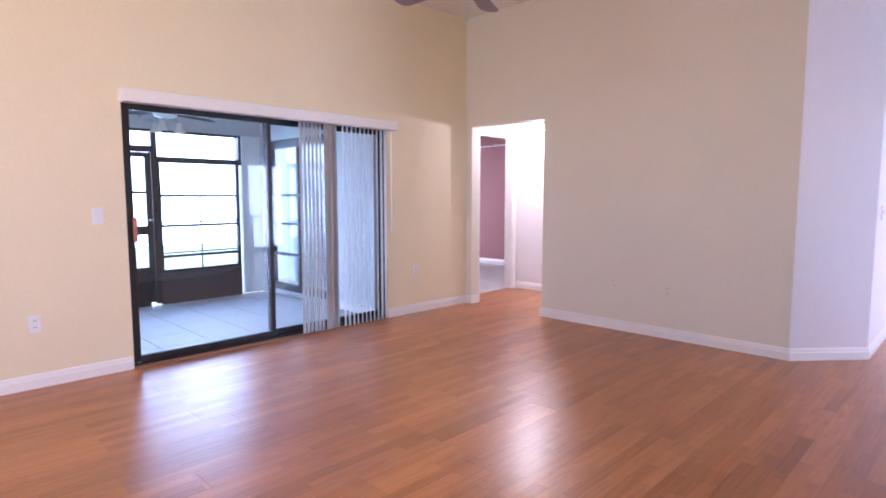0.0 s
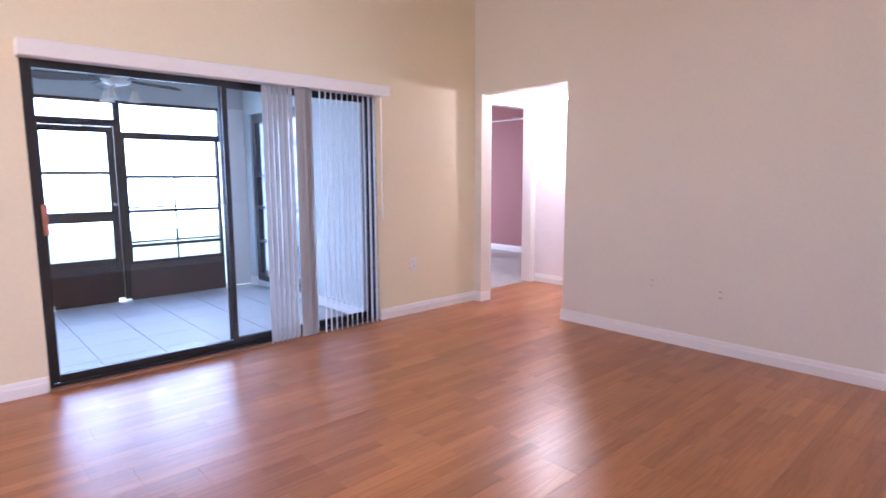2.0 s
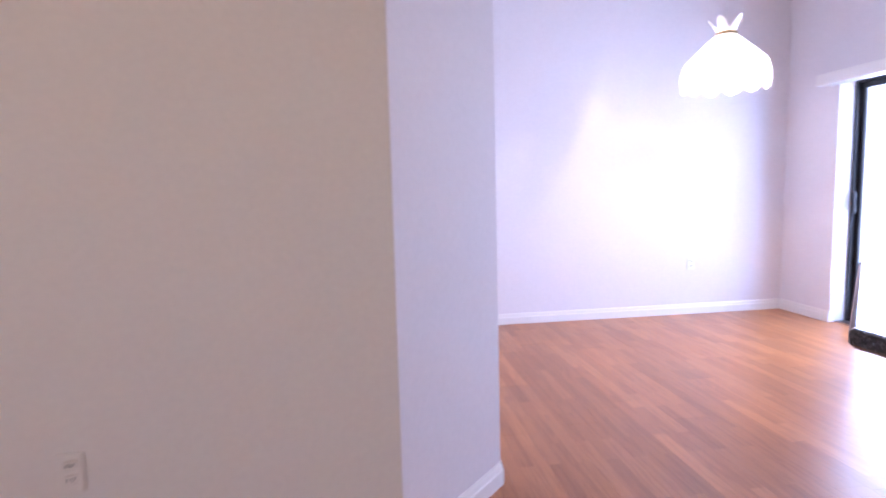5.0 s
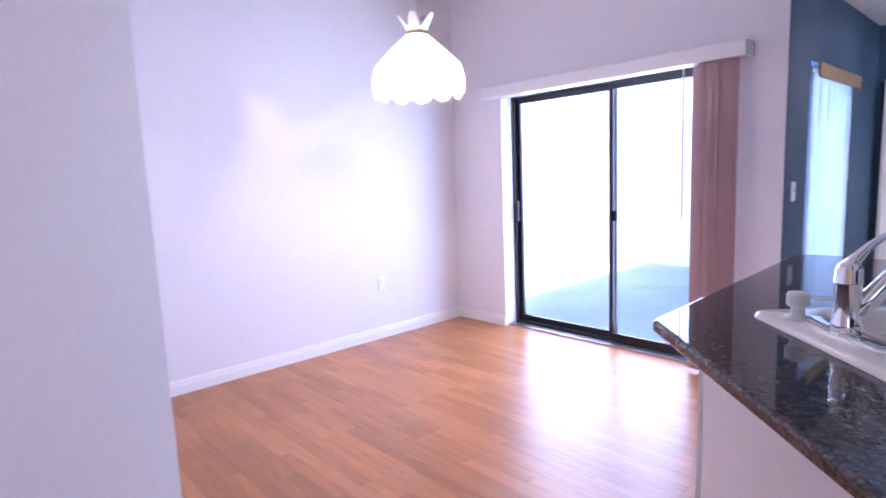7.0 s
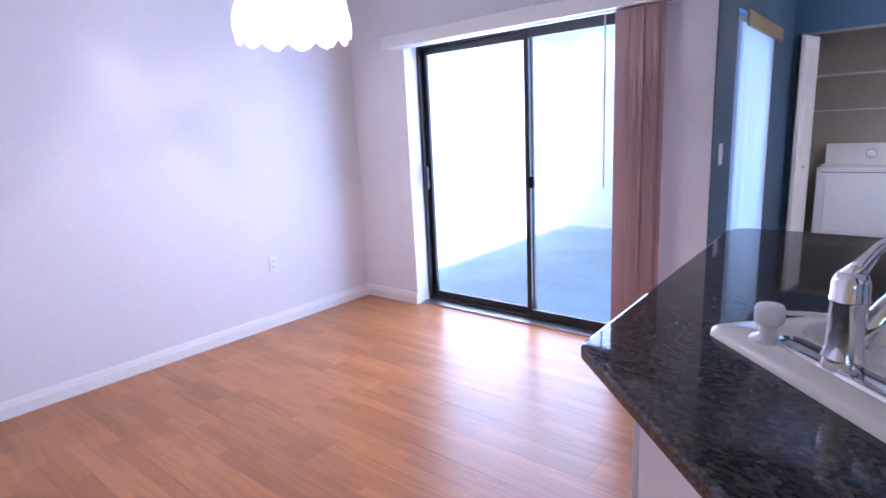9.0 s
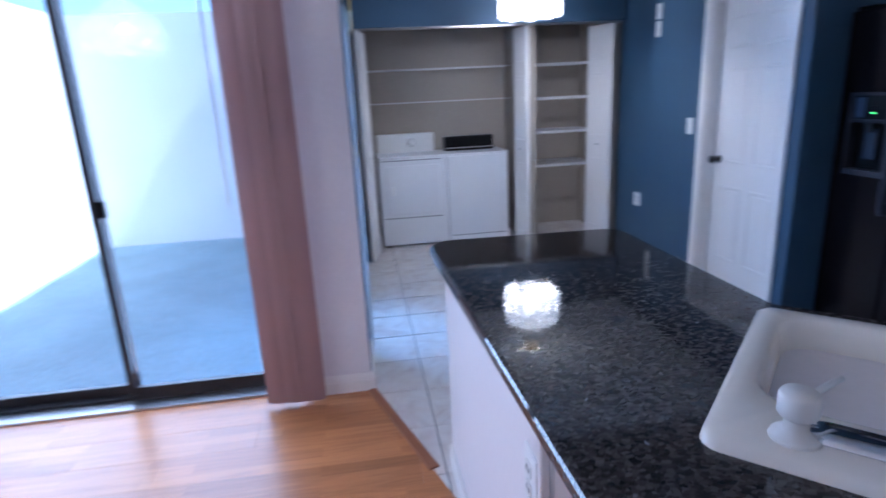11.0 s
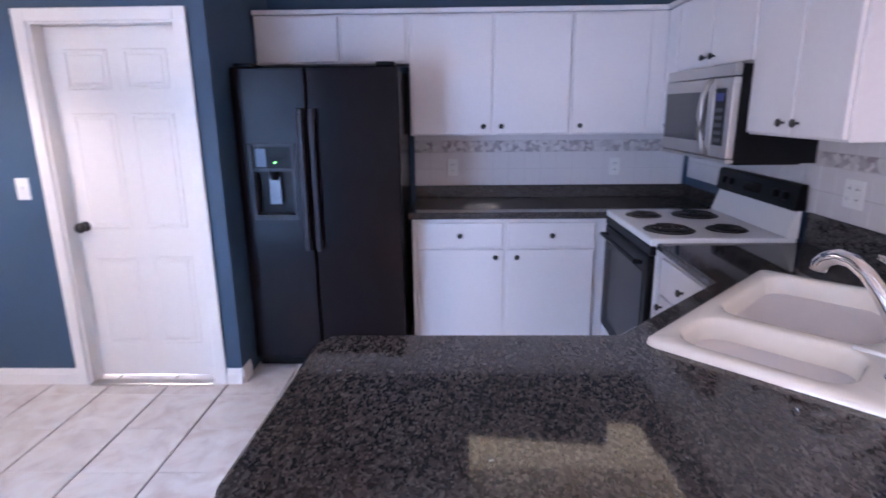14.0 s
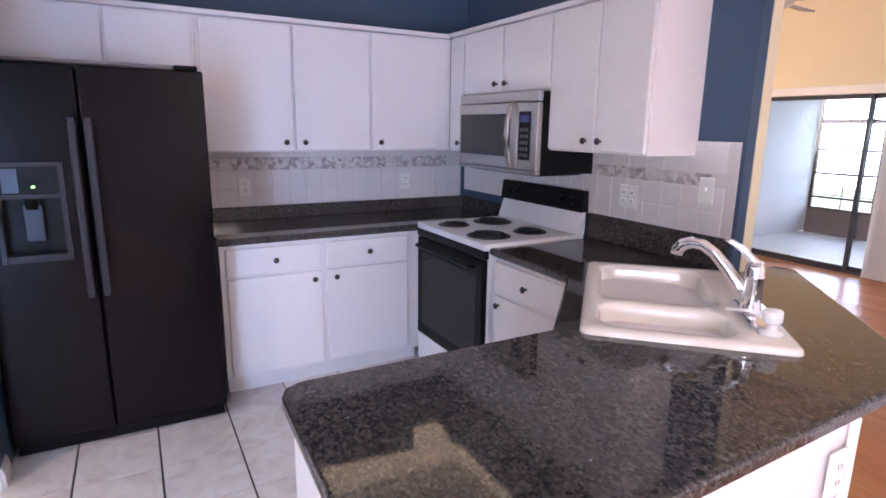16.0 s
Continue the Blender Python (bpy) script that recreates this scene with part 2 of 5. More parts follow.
def granite():
    """Polished dark granite: charcoal ground with grey-brown grains and bright blue-silver flecks."""
    m, n, l, b = nodes_of("dark_polished_granite")
    tc = n.new("ShaderNodeTexCoord")
    warp = n.new("ShaderNodeTexNoise")
    warp.inputs["Scale"].default_value = 60
    l.new(tc.outputs["Object"], warp.inputs["Vector"])
    wv = n.new("ShaderNodeVectorMath")
    wv.operation = "MULTIPLY_ADD"
    l.new(warp.outputs["Color"], wv.inputs[0])
    wv.inputs[1].default_value = (0.014, 0.014, 0.014)
    l.new(tc.outputs["Object"], wv.inputs[2])
    v1, v2 = n.new("ShaderNodeTexVoronoi"), n.new("ShaderNodeTexVoronoi")
    v1.inputs["Scale"].default_value, v2.inputs["Scale"].default_value = 175, 230
    l.new(mapped(n, l, wv.outputs[0], (1, 0.6, 1), (0, 0, 0.5)), v1.inputs["Vector"])
    l.new(mapped(n, l, wv.outputs[0], (0.6, 1, 1), (0, 0, 0.9)), v2.inputs["Vector"])
    r1 = ramp_of(n, [(0.0, (0.012, 0.011, 0.012)), (0.35, (0.034, 0.030, 0.030)), (0.65, (0.070, 0.062, 0.058)), (1.0, (0.128, 0.114, 0.107))])
    r2 = ramp_of(n, [(0.0, (0, 0, 0)), (0.955, (0, 0, 0)), (0.985, (0.24, 0.26, 0.30))])
    l.new(v1.outputs["Color"], r1.inputs[0]), l.new(v2.outputs["Color"], r2.inputs[0])
    l.new(mixed(n, l, r1.outputs[0], r2.outputs[0], 1.0, "ADD"), b.inputs["Base Color"])
    b.inputs["Roughness"].default_value = 0.045
    return m


def border_tile():
    m, n, l, b = nodes_of("mosaic_border_tile")
    geo = n.new("ShaderNodeNewGeometry")
    v = n.new("ShaderNodeTexVoronoi")
    v.feature, v.inputs["Scale"].default_value = "F1", 38
    l.new(geo.outputs["Position"], v.inputs["Vector"])
    r = ramp_of(n, [(0.1, (0.30, 0.24, 0.25)), (0.4, (0.42, 0.38, 0.38)), (0.6, (0.60, 0.55, 0.53)), (0.9, (0.68, 0.64, 0.62))])
    l.new(v.outputs["Color"], r.inputs[0]), l.new(r.outputs[0], b.inputs["Base Color"])
    b.inputs["Roughness"].default_value = 0.3
    return m


def shade_glass(name, colour, strength, see):
    """Lit translucent lamp glass: gives off light and lets part of the bulb's light straight through."""
    m = glow(name, colour, strength)
    n, l = m.node_tree.nodes, m.node_tree.links
    tr, mix = n.new("ShaderNodeBsdfTransparent"), n.new("ShaderNodeMixShader")
    tc, no, mr = n.new("ShaderNodeTexCoord"), n.new("ShaderNodeTexNoise"), n.new("ShaderNodeMapRange")
    no.inputs["Scale"].default_value, no.inputs["Detail"].default_value = 15, 2
    mr.inputs[1].default_value, mr.inputs[2].default_value, mr.inputs[3].default_value, mr.inputs[4].default_value = 0.47, 0.54, see * 0.06, min(1, see * 1.9)
    l.new(tc.outputs["Object"], no.inputs["Vector"]), l.new(no.outputs[0], mr.inputs[0]), l.new(mr.outputs[0], mix.inputs[0])
    l.new(n["Principled BSDF"].outputs[0], mix.inputs[1]), l.new(tr.outputs[0], mix.inputs[2])
    l.new(mix.outputs[0], n["Material Output"].inputs[0])
    return m


def sheer(name, colour, through_part):
    """Thin vinyl that daylight shines through."""
    m, n, l, b = nodes_of(name)
    b.inputs["Base Color"].default_value, b.inputs["Roughness"].default_value = (*colour, 1), 0.5
    t, mix = n.new("ShaderNodeBsdfTranslucent"), n.new("ShaderNodeMixShader")
    t.inputs[0].default_value, mix.inputs[0].default_value = (*colour, 1), through_part
    l.new(b.outputs[0], mix.inputs[1]), l.new(t.outputs[0], mix.inputs[2])
    l.new(mix.outputs[0], n["Material Output"].inputs[0])
    return m


WOOD, TILE, GRANITE, BORDER = wood_floor(), floor_tile(), granite(), border_tile()
GROUT = mat("grey_grout", (0.06, 0.055, 0.055), 0.9, vary=0.1, scale=20)
WALL_TILE = mat("white_glazed_wall_tile", (0.72, 0.68, 0.67), 0.18, vary=0.02)
WALL_GROUT = mat("pale_grout", (0.60, 0.56, 0.54), 0.9)
SHADE = shade_glass("lit_lamp_shade", (1.0, 0.95, 0.86), 1.25, 0.06)
SKIRT = shade_glass("lit_scalloped_glass", (1.0, 0.95, 0.87), 1.25, 0.42)
VINYL = sheer("white_vinyl_slat", (0.80, 0.78, 0.76), 0.42)
MAUVE = sheer("mauve_fabric_slat", (0.42, 0.26, 0.25), 0.22)
BRASS = mat("satin_brass", (0.62, 0.44, 0.20), 0.35, metal=0.8)
KNOB = mat("dark_pewter_knob", (0.06, 0.055, 0.05), 0.3, metal=0.7)
BLADE = mat("grey_violet_fan_blade", (0.30, 0.26, 0.30), 0.5)
BURNER = mat("black_burner_coil", (0.012, 0.012, 0.012), 0.5)
OVEN_GLASS = mat("black_oven_glass", (0.010, 0.009, 0.012), 0.12, vary=0, spec=0.25)
SMOKE = mat("smoked_microwave_glass", (0.03, 0.028, 0.03), 0.08, vary=0)
DARK = mat("black_plastic", (0.005, 0.005, 0.006), 0.35, spec=0.14)
BROWN = mat("brown_kick_panel", (0.07, 0.055, 0.05), 0.6)
COPPER = mat("copper_brown_handle", (0.35, 0.14, 0.08), 0.4, metal=0.4)
WIRE = mat("white_coated_wire", (0.75, 0.74, 0.72), 0.4, vary=0)
GREEN_LED = glow("green_indicator", (0.2, 1.0, 0.15), 3.0)
BLUE_LED = glow("blue_display", (0.02, 0.03, 0.12), 0.15)
# outdoor brightness behind the porch is put in as a glowing board
OUTSIDE = glow("glowing_distance_board", (0.80, 0.92, 1.0), 2.8)


# ---------------------------------------------------------------- mesh helpers
def link(name, bm, material, parent=None, label="", smooth=False):
    me = bpy.data.meshes.new(name)
    bmesh.ops.recalc_face_normals(bm, faces=bm.faces)
    bm.to_mesh(me)
    bm.free()
    for m in material if isinstance(material, (list, tuple)) else [material]:
        me.materials.append(m)
    if smooth:
        for p in me.polygons:
            p.use_smooth = True
    ob = new(name, me)
    ob.parent = parent
    if label:
        ob["label"] = label
    return ob


def part(name, bm, material, parent, label="", smooth=False):
    return link(name, bm, material, parent, label, smooth)


def thing(name, label, category, group="", at=(0, 0, 0), rz=0, kind=""):
    ob = new(name)
    ob.empty_display_size = 0.1
    ob.matrix_basis = pose(*at, 0, 0, rz)
    return tagged(ob, label, category, group, kind)


def add_box(bm, x0, x1, y0, y1, z0, z1, bevel=0.0, seg=2):
    r = bmesh.ops.create_cube(bm, size=1, matrix=Matrix.Translation(((x0 + x1) / 2, (y0 + y1) / 2, (z0 + z1) / 2)) @ Matrix.Diagonal((abs(x1 - x0), abs(y1 - y0), abs(z1 - z0), 1)))
    if bevel:
        es = list({e for v in r["verts"] for e in v.link_edges})
        bmesh.ops.bevel(bm, geom=es, offset=bevel, segments=seg, affect="EDGES", profile=0.5)
    return bm


def box(x0, x1, y0, y1, z0, z1, bevel=0.0, seg=2):
    return add_box(bmesh.new(), x0, x1, y0, y1, z0, z1, bevel, seg)


def add_prism(bm, pts, z0, z1):
    lo, hi = [bm.verts.new((x, y, z0)) for x, y in pts], [bm.verts.new((x, y, z1)) for x, y in pts]
    bm.faces.new(lo), bm.faces.new(hi)
    for i in range(len(pts)):
        j = (i + 1) % len(pts)
        bm.faces.new((lo[i], lo[j], hi[j], hi[i]))
    return bm


def prism(pts, z0, z1):
    return add_prism(bmesh.new(), pts, z0, z1)


def add_cyl(bm, a, b, r0, r1=None, seg=20):
    a, b = Vector(a), Vector(b)
    q = (b - a).to_track_quat("Z", "Y").to_matrix().to_4x4()
    bmesh.ops.create_cone(bm, cap_ends=True, segments=seg, radius1=r0, radius2=r0 if r1 is None else r1, depth=(b - a).length, matrix=Matrix.Translation((a + b) / 2) @ q)
    return bm


def cyl(a, b, r0, r1=None, seg=20):
    return add_cyl(bmesh.new(), a, b, r0, r1, seg)


def lathe(profile, at=(0, 0, 0), seg=32):
    """A turned body about the vertical axis at the given place, from (radius, height) pairs."""
    bm = bmesh.new()
    rings = [[bm.verts.new((at[0] + r * math.cos(2 * math.pi * k / seg), at[1] + r * math.sin(2 * math.pi * k / seg), at[2] + z)) for k in range(seg)] for r, z in profile]
    for p, q in zip(rings, rings[1:]):
        for k in range(seg):
            bm.faces.new((p[k], p[(k + 1) % seg], q[(k + 1) % seg], q[k]))
    return bm


def structure(name, bm, material, label, category):
    return tagged(link(name, bm, material), label, category, kind="structure")


# ---------------------------------------------------------------- plan
XW, YN = -3.62, 4.955           # living room: west wall, north wall
XE, YD = 3.49, 8.03             # dining: east wall, north wall
XR, YB = 0.86, 1.88             # kitchen: range wall, back wall
YS, XC, YK = 2.87, 5.82, 5.305  # nook: door wall, closet front, window wall
H1, H2 = 3.24, 2.43             # ceilings: living and dining, kitchen


# ---------------------------------------------------------------- structure
def slab(name, x0, x1, y0, y1, z0, z1, material, label, category):
    return structure(name, box(x0, x1, y0, y1, z0, z1), material, label, category)


bm = box(XW - 0.14, XW, -3, 1.37, 0, H1)
add_box(bm, XW - 0.14, XW, 1.37, 3.76, 1.96, H1)
add_box(bm, XW - 0.14, XW, 3.76, YN + 0.12, 0, H1)
structure("wall_west", bm, CREAM, "cream yellow painted living room wall", "wall")
bm = box(XW, -3.53, YN, YN + 0.12, 0, 2.035)
add_box(bm, XW, -2.545, YN, YN + 0.12, 2.035, H1)
add_box(bm, -2.545, -0.2765, YN, 5.075, 0, H1)
structure("wall_north", bm, BEIGE, "beige painted living room wall", "wall")
bm = prism([(-0.276, YN + 0.001), (-0.275, YN + 0.0005), (0.146, 5.417), (0.146, YD), (0.02, YD), (0.02, 5.47), (-0.276, 5.10)], 0, H1)
structure("wall_dining_west", bm, WHITE_WALL, "pale painted wall with an angled corner", "wall")
slab("wall_dining_north", 0.02, XE + 0.3, YD, YD + 0.14, 0, H1, WHITE_WALL, "pale white painted dining room wall", "wall")
bm = box(XE, XE + 0.22, 7.455, YD, 0, H1)
add_box(bm, XE, XE + 0.22, 5.60, 7.455, 2.02, H1)
add_box(bm, XE, XE + 0.22, YK, 5.60, 0, H1)
structure("wall_dining_east", bm, WHITE_WALL, "pale white painted dining room wall", "wall")
bm = box(XE + 0.22, 3.92, YK, YK + 0.14, 0, H1)
add_box(bm, 3.92, 4.97, YK, YK + 0.14, 1.96, H1)
# unseen run past the nook and parapet on top, added to shade the patio
add_box(bm, 4.97, 7.53, YK, YK + 0.14, 0, H1)
add_box(bm, XE + 0.3, 7.53, YK, YK + 0.14, H1, 3.34)
add_box(bm, XE + 0.003, XE + 0.22, YK - 0.004, YK, 0, H1)
structure("wall_nook_north", bm, BLUE, "slate blue painted breakfast nook wall", "wall")
bm = box(3.68, 3.83, YS - 0.12, YS, 0, H2)
add_box(bm, 3.83, 4.57, YS - 0.12, YS, 1.96, H2)
add_box(bm, 4.57, XC + 1.0, YS - 0.12, YS, 0, H2)
add_box(bm, 3.68, 3.80, YB, YS - 0.12, 0, H2)
add_box(bm, 3.68, 3.738, YB, YK, H2 + 0.001, H1)
structure("wall_nook_south", bm, BLUE, "slate blue painted wall round a white door", "wall")
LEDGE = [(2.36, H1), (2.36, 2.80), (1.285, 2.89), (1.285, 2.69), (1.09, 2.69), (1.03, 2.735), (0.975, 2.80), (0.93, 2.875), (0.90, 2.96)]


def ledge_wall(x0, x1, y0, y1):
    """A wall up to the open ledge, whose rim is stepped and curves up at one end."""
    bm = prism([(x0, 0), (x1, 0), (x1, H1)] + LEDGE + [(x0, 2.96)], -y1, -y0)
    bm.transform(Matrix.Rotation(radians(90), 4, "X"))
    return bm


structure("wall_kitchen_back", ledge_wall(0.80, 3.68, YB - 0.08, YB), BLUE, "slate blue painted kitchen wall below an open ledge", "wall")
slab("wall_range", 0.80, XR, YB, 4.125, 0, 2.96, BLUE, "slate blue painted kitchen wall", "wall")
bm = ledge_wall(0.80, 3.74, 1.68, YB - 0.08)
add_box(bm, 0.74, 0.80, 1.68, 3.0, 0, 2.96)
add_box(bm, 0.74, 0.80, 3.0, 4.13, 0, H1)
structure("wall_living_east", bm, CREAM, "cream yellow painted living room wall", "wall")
bm = box(XC, XC + 0.1, YS, YK, 1.99, H2)
add_box(bm, XC, XC + 0.1, 5.27, YK, 0, 1.99)
structure("wall_closet_front", bm, BLUE, "slate blue wall above the closet opening", "wall")
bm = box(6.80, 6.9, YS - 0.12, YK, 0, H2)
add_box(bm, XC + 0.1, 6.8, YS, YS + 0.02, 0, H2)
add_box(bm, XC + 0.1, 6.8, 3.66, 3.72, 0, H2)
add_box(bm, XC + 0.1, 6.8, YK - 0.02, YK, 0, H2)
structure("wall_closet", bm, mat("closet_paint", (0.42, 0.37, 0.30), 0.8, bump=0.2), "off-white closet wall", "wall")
# added unseen walls that close the place, with window openings for the fill lamps
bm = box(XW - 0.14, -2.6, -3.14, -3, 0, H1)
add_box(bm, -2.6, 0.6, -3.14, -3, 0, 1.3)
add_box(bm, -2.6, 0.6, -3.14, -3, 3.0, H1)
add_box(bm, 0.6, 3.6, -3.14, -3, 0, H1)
structure("wall_south", bm, CREAM, "added cream wall with an unseen window opening", "wall")
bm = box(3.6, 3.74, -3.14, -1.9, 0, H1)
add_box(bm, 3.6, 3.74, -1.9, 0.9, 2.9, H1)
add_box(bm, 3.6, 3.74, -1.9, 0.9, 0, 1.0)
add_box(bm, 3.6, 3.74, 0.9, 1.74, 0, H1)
structure("wall_east", bm, CREAM, "added cream wall with an unseen window opening", "wall")
# hall and the room behind it
bm = box(-3.98, -3.86, 5.0, 5.30, 0, 2.44)
add_box(bm, -3.98, -3.765, 4.38, 5.0, 0, 2.44)
add_box(bm, -3.86, -3.53, 5.076, 5.10, 0, 2.44)
add_box(bm, -3.98, -3.86, 5.30, 6.16, 2.04, 2.44)
add_box(bm, -3.98, -3.86, 6.16, 6.36, 0, 2.44)
add_box(bm, -3.86, -1.30, 6.24, 6.36, 0, 2.44)
add_box(bm, -1.30, -1.20, 5.075, 6.36, 0, 2.44)
structure("wall_hall", bm, WHITE_WALL, "white painted hallway wall", "wall")
slab("ceiling_hall", -3.98, -1.2, 5.075, 6.36, 2.44, 2.52, CEIL, "white hallway ceiling", "ceiling")
bm = box(-8.2, -3.98, 8.1, 8.2, 0, 2.44)
add_box(bm, -8.3, -8.2, 4.5, 5.5, 0, 2.44)
# unseen window opening, made for the bedroom fill lamp
add_box(bm, -8.3, -8.2, 5.5, 7.3, 0, 0.7)
add_box(bm, -8.3, -8.2, 5.5, 7.3, 2.1, 2.44)
add_box(bm, -8.3, -8.2, 7.3, 8.2, 0, 2.44)
add_box(bm, -4.05, -3.98, 6.36, 8.1, 0, 2.44)
add_box(bm, -8.2, -3.98, 4.4, 4.5, 0, 2.44)
structure("wall_bedroom", bm, PINK, "dusty rose painted bedroom wall", "wall")
# added wall skin, coloured dark for the shaded view through the porch window
slab("wall_porch_side", -8.3, -3.98, 4.37, 4.396, 0, 2.52, mat("shade_dark_stucco", (0.15, 0.18, 0.23), 0.9, vary=0.12, bump=0.4), "added outer wall, coloured dark as shade, beyond the porch window", "wall")
slab("ceiling_bedroom", -8.3, -3.98, 4.4, 8.2, 2.44, 2.52, CEIL, "white bedroom ceiling", "ceiling")
slab("floor_bedroom", -8.2, -3.92, 4.5, 8.1, -0.1, -0.004, CARPET, "beige pile carpet", "floor")
# ceilings
slab("ceiling", XW - 0.14, XE + 0.3, -3.14, YD + 0.14, H1, H1 + 0.1, CEIL, "off-white textured ceiling", "ceiling")
bm = box(3.74, 6.9, YB - 0.08, YK, H2, H2 + 0.08)
structure("ceiling_kitchen", bm, CEIL, "off-white textured kitchen ceiling", "ceiling")
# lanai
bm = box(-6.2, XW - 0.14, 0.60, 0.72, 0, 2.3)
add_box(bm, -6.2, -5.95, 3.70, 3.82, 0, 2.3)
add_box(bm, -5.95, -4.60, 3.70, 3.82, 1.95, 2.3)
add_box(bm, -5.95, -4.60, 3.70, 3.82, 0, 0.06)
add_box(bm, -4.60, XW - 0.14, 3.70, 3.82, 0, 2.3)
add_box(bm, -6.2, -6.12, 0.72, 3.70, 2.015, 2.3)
# the porch's shade is put into this greyer copy of the white stucco
structure("wall_lanai", bm, mat("porch_stucco_shade_tinted", (0.60, 0.62, 0.62), 0.9, vary=0.06, bump=0.5), "white stucco screened porch wall, greyed for shade", "wall")
slab("ceiling_lanai", -6.6, XW - 0.14, 0.6, 3.82, 2.3, 2.4, CEIL, "white porch ceiling", "ceiling")
# outdoors
slab("ground", -60, 60, -60, 60, -0.3, -0.14, mat("lawn_and_paving", (0.16, 0.20, 0.10), 0.95, vary=0.3, scale=3), "green lawn around the house", "ground")
slab("pavement", 3.71, 7.53, 5.44, 8.35, -0.14, -0.03, CONCRETE, "pale brushed concrete patio", "pavement")
bm = box(XE + 0.22, 7.53, 8.17, 8.35, -0.14, 2.38)
add_box(bm, 7.38, 7.53, 5.44, 8.17, -0.14, 2.38)
structure("wall_patio", bm, STUCCO, "bright white stucco courtyard wall", "wall")
bm = box(XE + 0.22, 3.85, 5.44, 8.17, 2.45, 2.55)
structure("ceiling_patio", bm, STUCCO, "white roof overhang above the patio", "ceiling")
structure("backdrop", box(-16.1, -16, -16, 22, -0.2, 9), OUTSIDE, "plain glowing backdrop for the bright distance beyond the porch", "backdrop")


# ---------------------------------------------------------------- baseboards and casings
def board(name, a, b, side, h=0.095, t=0.014, label="white moulded baseboard"):
    """A skirting along the line a to b; side gives the room side (+1: to the left of a to b)."""
    a, b = Vector((*a, 0)), Vector((*b, 0))
    d = (b - a).normalized()
    nrm = Vector((-d.y, d.x, 0)) * side
    prof = [(0, 0), (t, 0), (t, h * 0.62), (t * 0.75, h * 0.70), (t * 0.6, h * 0.86), (t * 0.3, h), (0, h)]
    bm = bmesh.new()
    rows = [[bm.verts.new(p + nrm * o + Vector((0, 0, z))) for o, z in prof] for p in (a, b)]
    for k in range(len(prof)):
        j = (k + 1) % len(prof)
        bm.faces.new((rows[0][k], rows[0][j], rows[1][j], rows[1][k]))
    bm.faces.new(rows[0]), bm.faces.new(rows[1])
    return structure(name, bm, TRIM, label, "baseboard")


for a, b, s in [((XW, -3), (XW, 1.36), -1), ((XW, 3.77), (XW, YN), -1), ((XW, YN), (-3.53, YN), -1), ((-3.53, YN - 0.014), (-3.53, YN + 0.13), -1),
                ((-2.545, YN + 0.13), (-2.545, YN - 0.014), -1), ((-2.545, YN), (-0.270, YN), -1), ((-0.275, YN), (0.146, 5.417), -1), ((0.146, 5.412), (0.146, YD), -1),
                ((0.146, YD), (XE, YD), -1), ((XE, YD), (XE, 7.455), -1), ((XE, 5.59), (XE, YK - 0.014), -1), ((XE, YK), (3.91, YK), -1),
                ((4.98, YK), (XC, YK), -1), ((3.68, YS), (3.765, YS), 1), ((4.635, YS), (XC, YS), 1), ((3.68, YS - 0.12), (3.68, YS), 1), ((0.74, 1.74), (0.74, 4.13), 1),
                ((-3.86, 6.24), (-1.3, 6.24), -1), ((-8.2, 8.1), (-3.98, 8.1), -1), ((-5.9, 3.70), (-6.1, 3.70), 1), ((-4.6, 3.7), (XW - 0.14, 3.7), -1)]:
    board("baseboard", a, b, s)


def casing(name, along, c, u0, u1, top, w, t, out, label="white painted door casing"):
    """Three boards round an opening in a wall; along 'x' or 'y' tells which way the wall runs."""
    bm = bmesh.new()
    lo, hi = min(c, c + out * t), max(c, c + out * t)
    for p, q, z0, z1 in ((u0 - w, u0, 0, top + w), (u1, u1 + w, 0, top + w), (u0, u1, top, top + w)):
        if along == "x":
            add_box(bm, p, q, lo, hi, z0, z1, 0.004, 1)
        else:
            add_box(bm, lo, hi, p, q, z0, z1, 0.004, 1)
    return structure(name, bm, TRIM, label, "trim")


casing("trim", "x", YS, 3.83, 4.57, 1.955, 0.062, 0.018, 1)
casing("trim", "y", -3.86, 5.30, 6.16, 2.04, 0.05, 0.018, 1)
bm = box(-3.985, -3.855, 5.295, 5.315, 0, 2.04)
add_box(bm, -3.985, -3.855, 6.145, 6.165, 0, 2.04)
add_box(bm, -3.985, -3.855, 5.315, 6.145, 2.02, 2.04)
structure("trim", bm, TRIM, "white painted door jamb", "trim")
bm = box(3.83, 3.845, YS - 0.12, YS + 0.002, 0, 1.96)
add_box(bm, 4.555, 4.57, YS - 0.12, YS + 0.002, 0, 1.96)
add_box(bm, 3.845, 4.555, YS - 0.12, YS + 0.002, 1.945, 1.96)
structure("trim", bm, TRIM, "white painted door jamb", "trim")
structure("trim", box(3.845, 4.555, YS - 0.03, YS + 0.03, 0, 0.012, 0.004, 1), STEEL, "brushed metal door threshold", "trim")
structure("trim", add_prism(bmesh.new(), [(2.80, 5.060), (3.485, 5.290), (3.470, 5.325), (2.785, 5.100)], 0, 0.008), mat("oak_transition_strip", (0.28, 0.10, 0.04), 0.35), "oak transition strip between wood and tile", "trim")


